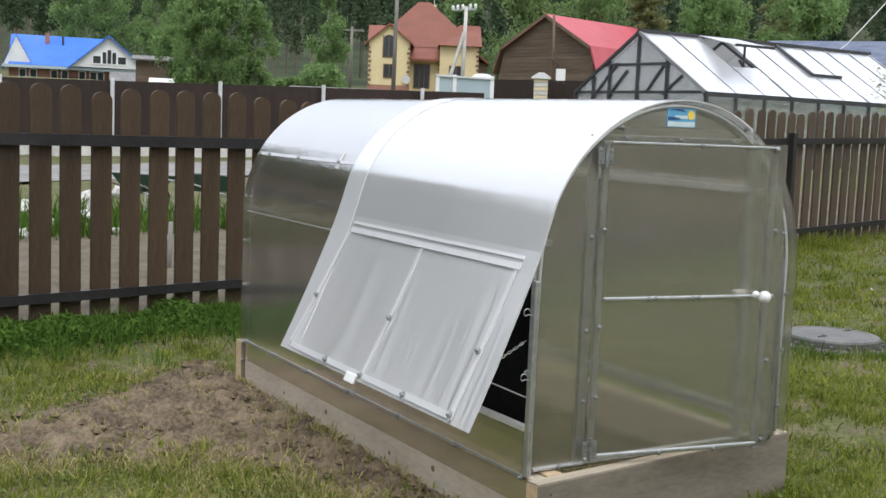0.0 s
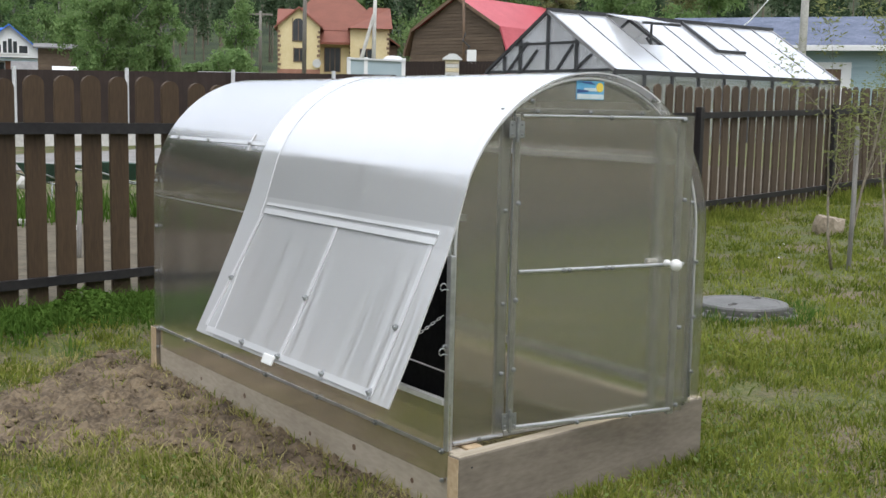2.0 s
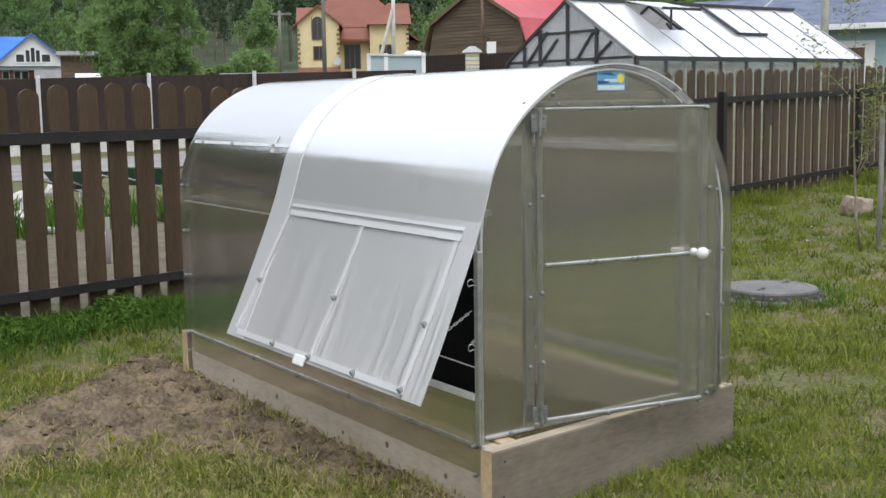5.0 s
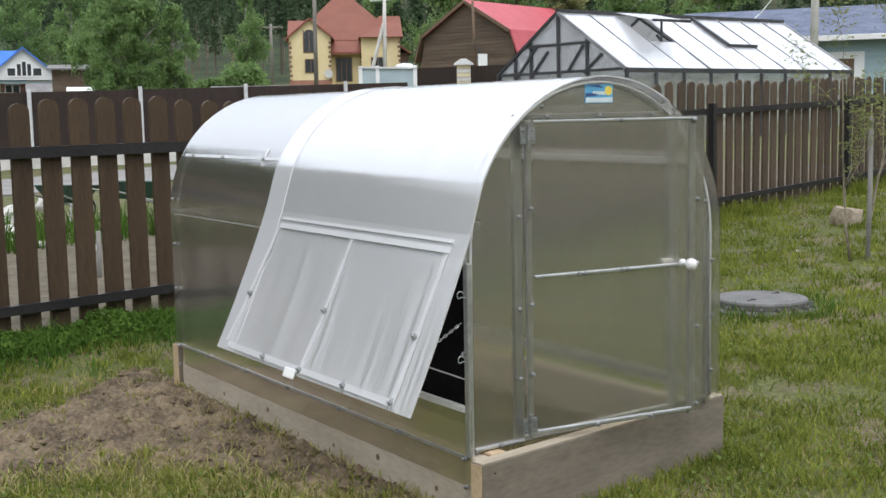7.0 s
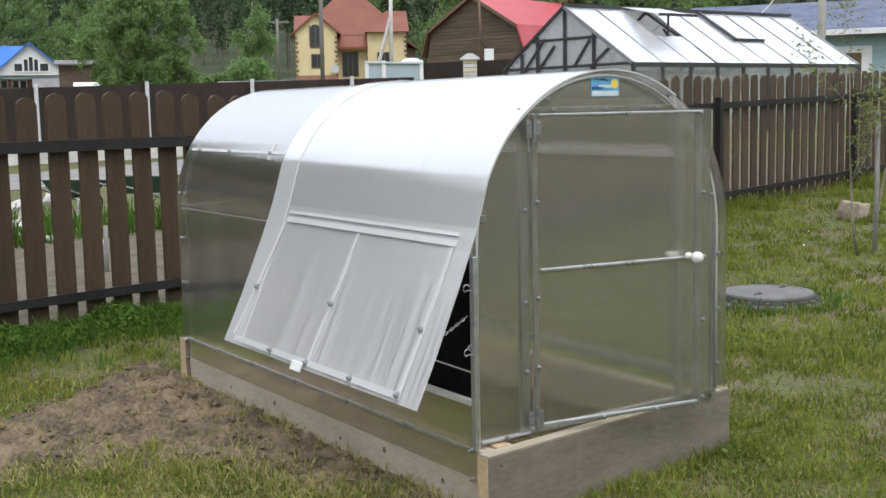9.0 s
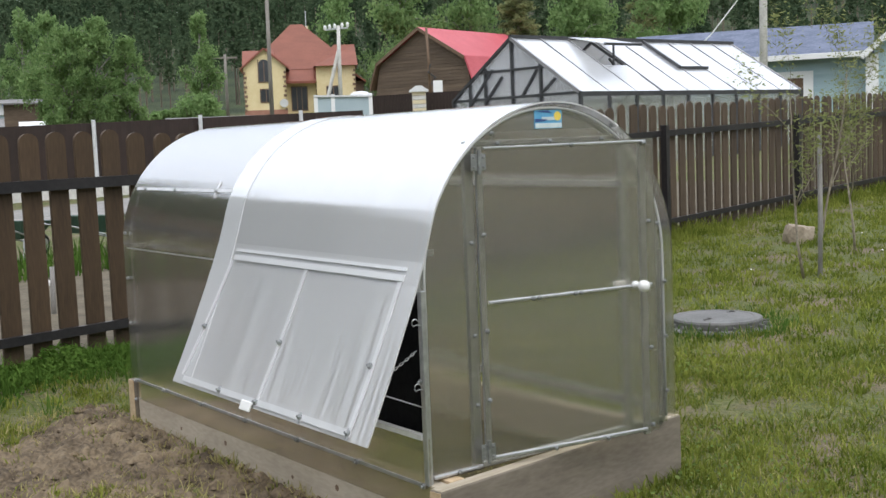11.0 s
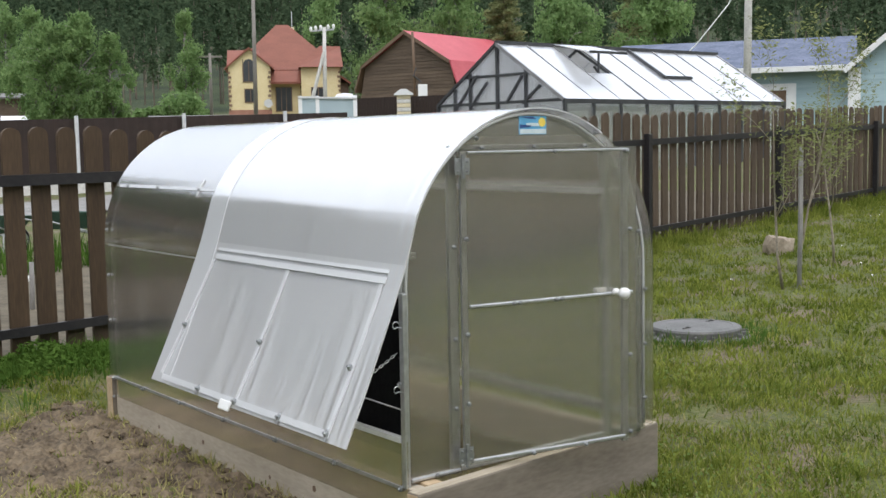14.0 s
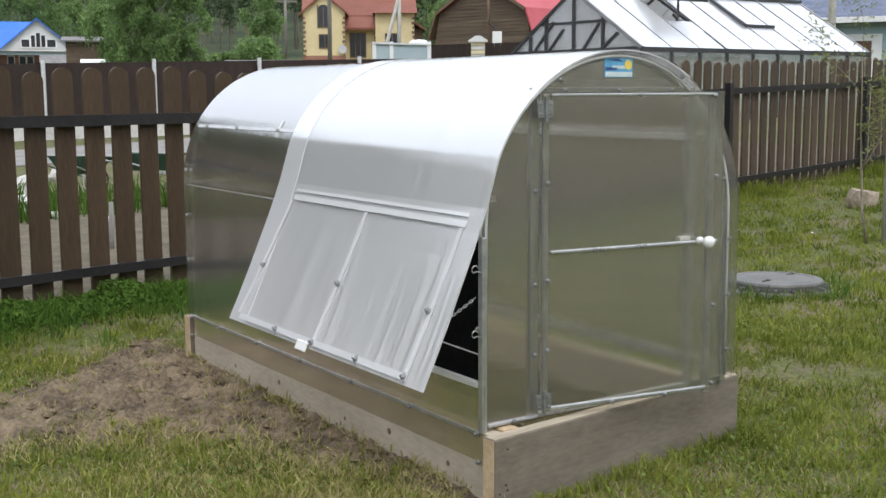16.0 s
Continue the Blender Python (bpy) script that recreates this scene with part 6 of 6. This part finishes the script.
def forest(name, spots, seed, quads, label, hmin=9, hmax=13.5):
    """A stand of pines: bare trunks and ragged tops, as one mesh of needles and one of trunks."""
    r = np.random.default_rng(seed)
    VV, TV, TF = [], [], []
    n = len(spots)
    for x, y in spots:
        z, h = gz(x, y), r.uniform(hmin, hmax) * (0.72 + 0.3 * min(max((math.hypot(x, y) - 134) / 190, 0), 1) if hmax < 15 else 1)
        front = hmax < 15 and math.hypot(x, y) < 158
        low = r.uniform(0.50, 0.66) if front else r.uniform(0.42, 0.60) if hmax < 15 and math.hypot(x, y) < 205 else (r.uniform(0.30, 0.5) if r.random() < 0.7 else 0.12)
        t = r.random(quads) ** 0.8
        zz = z + h * (low + (1.02 - low) * t)
        reach = h * r.uniform(0.14, 0.22) * (1.06 - t) ** 0.55 * r.uniform(0.15, 1, quads)
        a = r.uniform(0, 6.28, quads)
        c = np.stack([x + reach * np.cos(a), y + reach * np.sin(a), zz], -1)
        u = r.normal(size=(quads, 3)) * (1, 1, 0.6)
        u /= np.linalg.norm(u, axis=1, keepdims=True)
        w = np.cross(u, r.normal(size=(quads, 3)))
        w /= np.linalg.norm(w, axis=1, keepdims=True)
        s = (h * 0.03 * r.uniform(0.6, 1.4, quads))[:, None]
        VV.append(np.stack([c - u * s, c + w * s * 0.6, c + u * s, c - w * s * 0.6], 1).reshape(-1, 3))
        k = len(TV)
        rad = h * (0.017 if front else 0.012)
        TV += [(x + rad * math.cos(2.1 * j), y + rad * math.sin(2.1 * j), z - 0.5) for j in range(3)] + [(x + 0.5 * rad * math.cos(2.1 * j), y + 0.5 * rad * math.sin(2.1 * j), z + h * 0.9) for j in range(3)]
        TF += [(k, k + 1, k + 4, k + 3), (k + 1, k + 2, k + 5, k + 4), (k + 2, k, k + 3, k + 5)]
    V = np.concatenate(VV)
    ob = raw_mesh(name, V, np.arange(len(V)).reshape(-1, 4), M_PINE)
    tagged(ob, label, "forest", kind="stuff")
    raw_mesh("trunks", TV, TF, M_PINE_BARK, ob)


fr = np.random.default_rng(5)
spots = []
for d in np.arange(134, 338, 9.0):
    gap = 2.7 + (d - 134) / 190 if d < 270 else 1.9
    for a in np.arange(radians(4), radians(68), gap / d):
        dd, aa = d + fr.normal(0, 3), a + fr.normal(0, 0.006)
        spots.append((dd * math.sin(aa), dd * math.cos(aa)))
forest("pine_forest", spots, 51, 290, "dark dense pine forest covering the hillside")
spots = []
for d in (316, 322, 328, 334):
    for a in np.arange(radians(4), radians(40), 1.3 / d):
        dd, aa = d + fr.normal(0, 2), a + fr.normal(0, 0.002)
        spots.append((dd * math.sin(aa), dd * math.cos(aa)))
forest("pine_forest", spots, 54, 130, "even line of pines along the crest of the hill", 11.6, 13.2)
# unseen trees added behind the camera, to darken what the sheets reflect
spots = []
for d, gap in ((50, 3.0), (56, 3.4), (64, 4)):
    for a in np.arange(radians(96), radians(300), gap / d):
        dd = d + fr.normal(0, 4)
        spots.append((dd * math.sin(a), dd * math.cos(a)))
forest("pine_forest", spots, 52, 90, "unseen pine forest added behind to darken reflections", 12, 17)
for a0, a1, hmin, hmax, seed in ((-62, -30, 13.6, 15.0, 53), (-30, -9, 15.0, 16.2, 55), (-9, 4, 8.5, 15.0, 56)):
    spots = []
    for d, gap in ((46, 1.5), (51, 1.8), (57, 2.2)) if a1 < 0 else ((62, 3.0), (70, 3.4)):
        for a in np.arange(radians(a0), radians(a1), gap / d):
            dd, aa = d + fr.normal(0, 1.2), a + fr.normal(0, 0.008)
            spots.append((dd * math.sin(aa), dd * math.cos(aa)))
    forest("pine_forest", spots, seed, 420, "tall dense pine forest beside the plot", hmin, hmax)
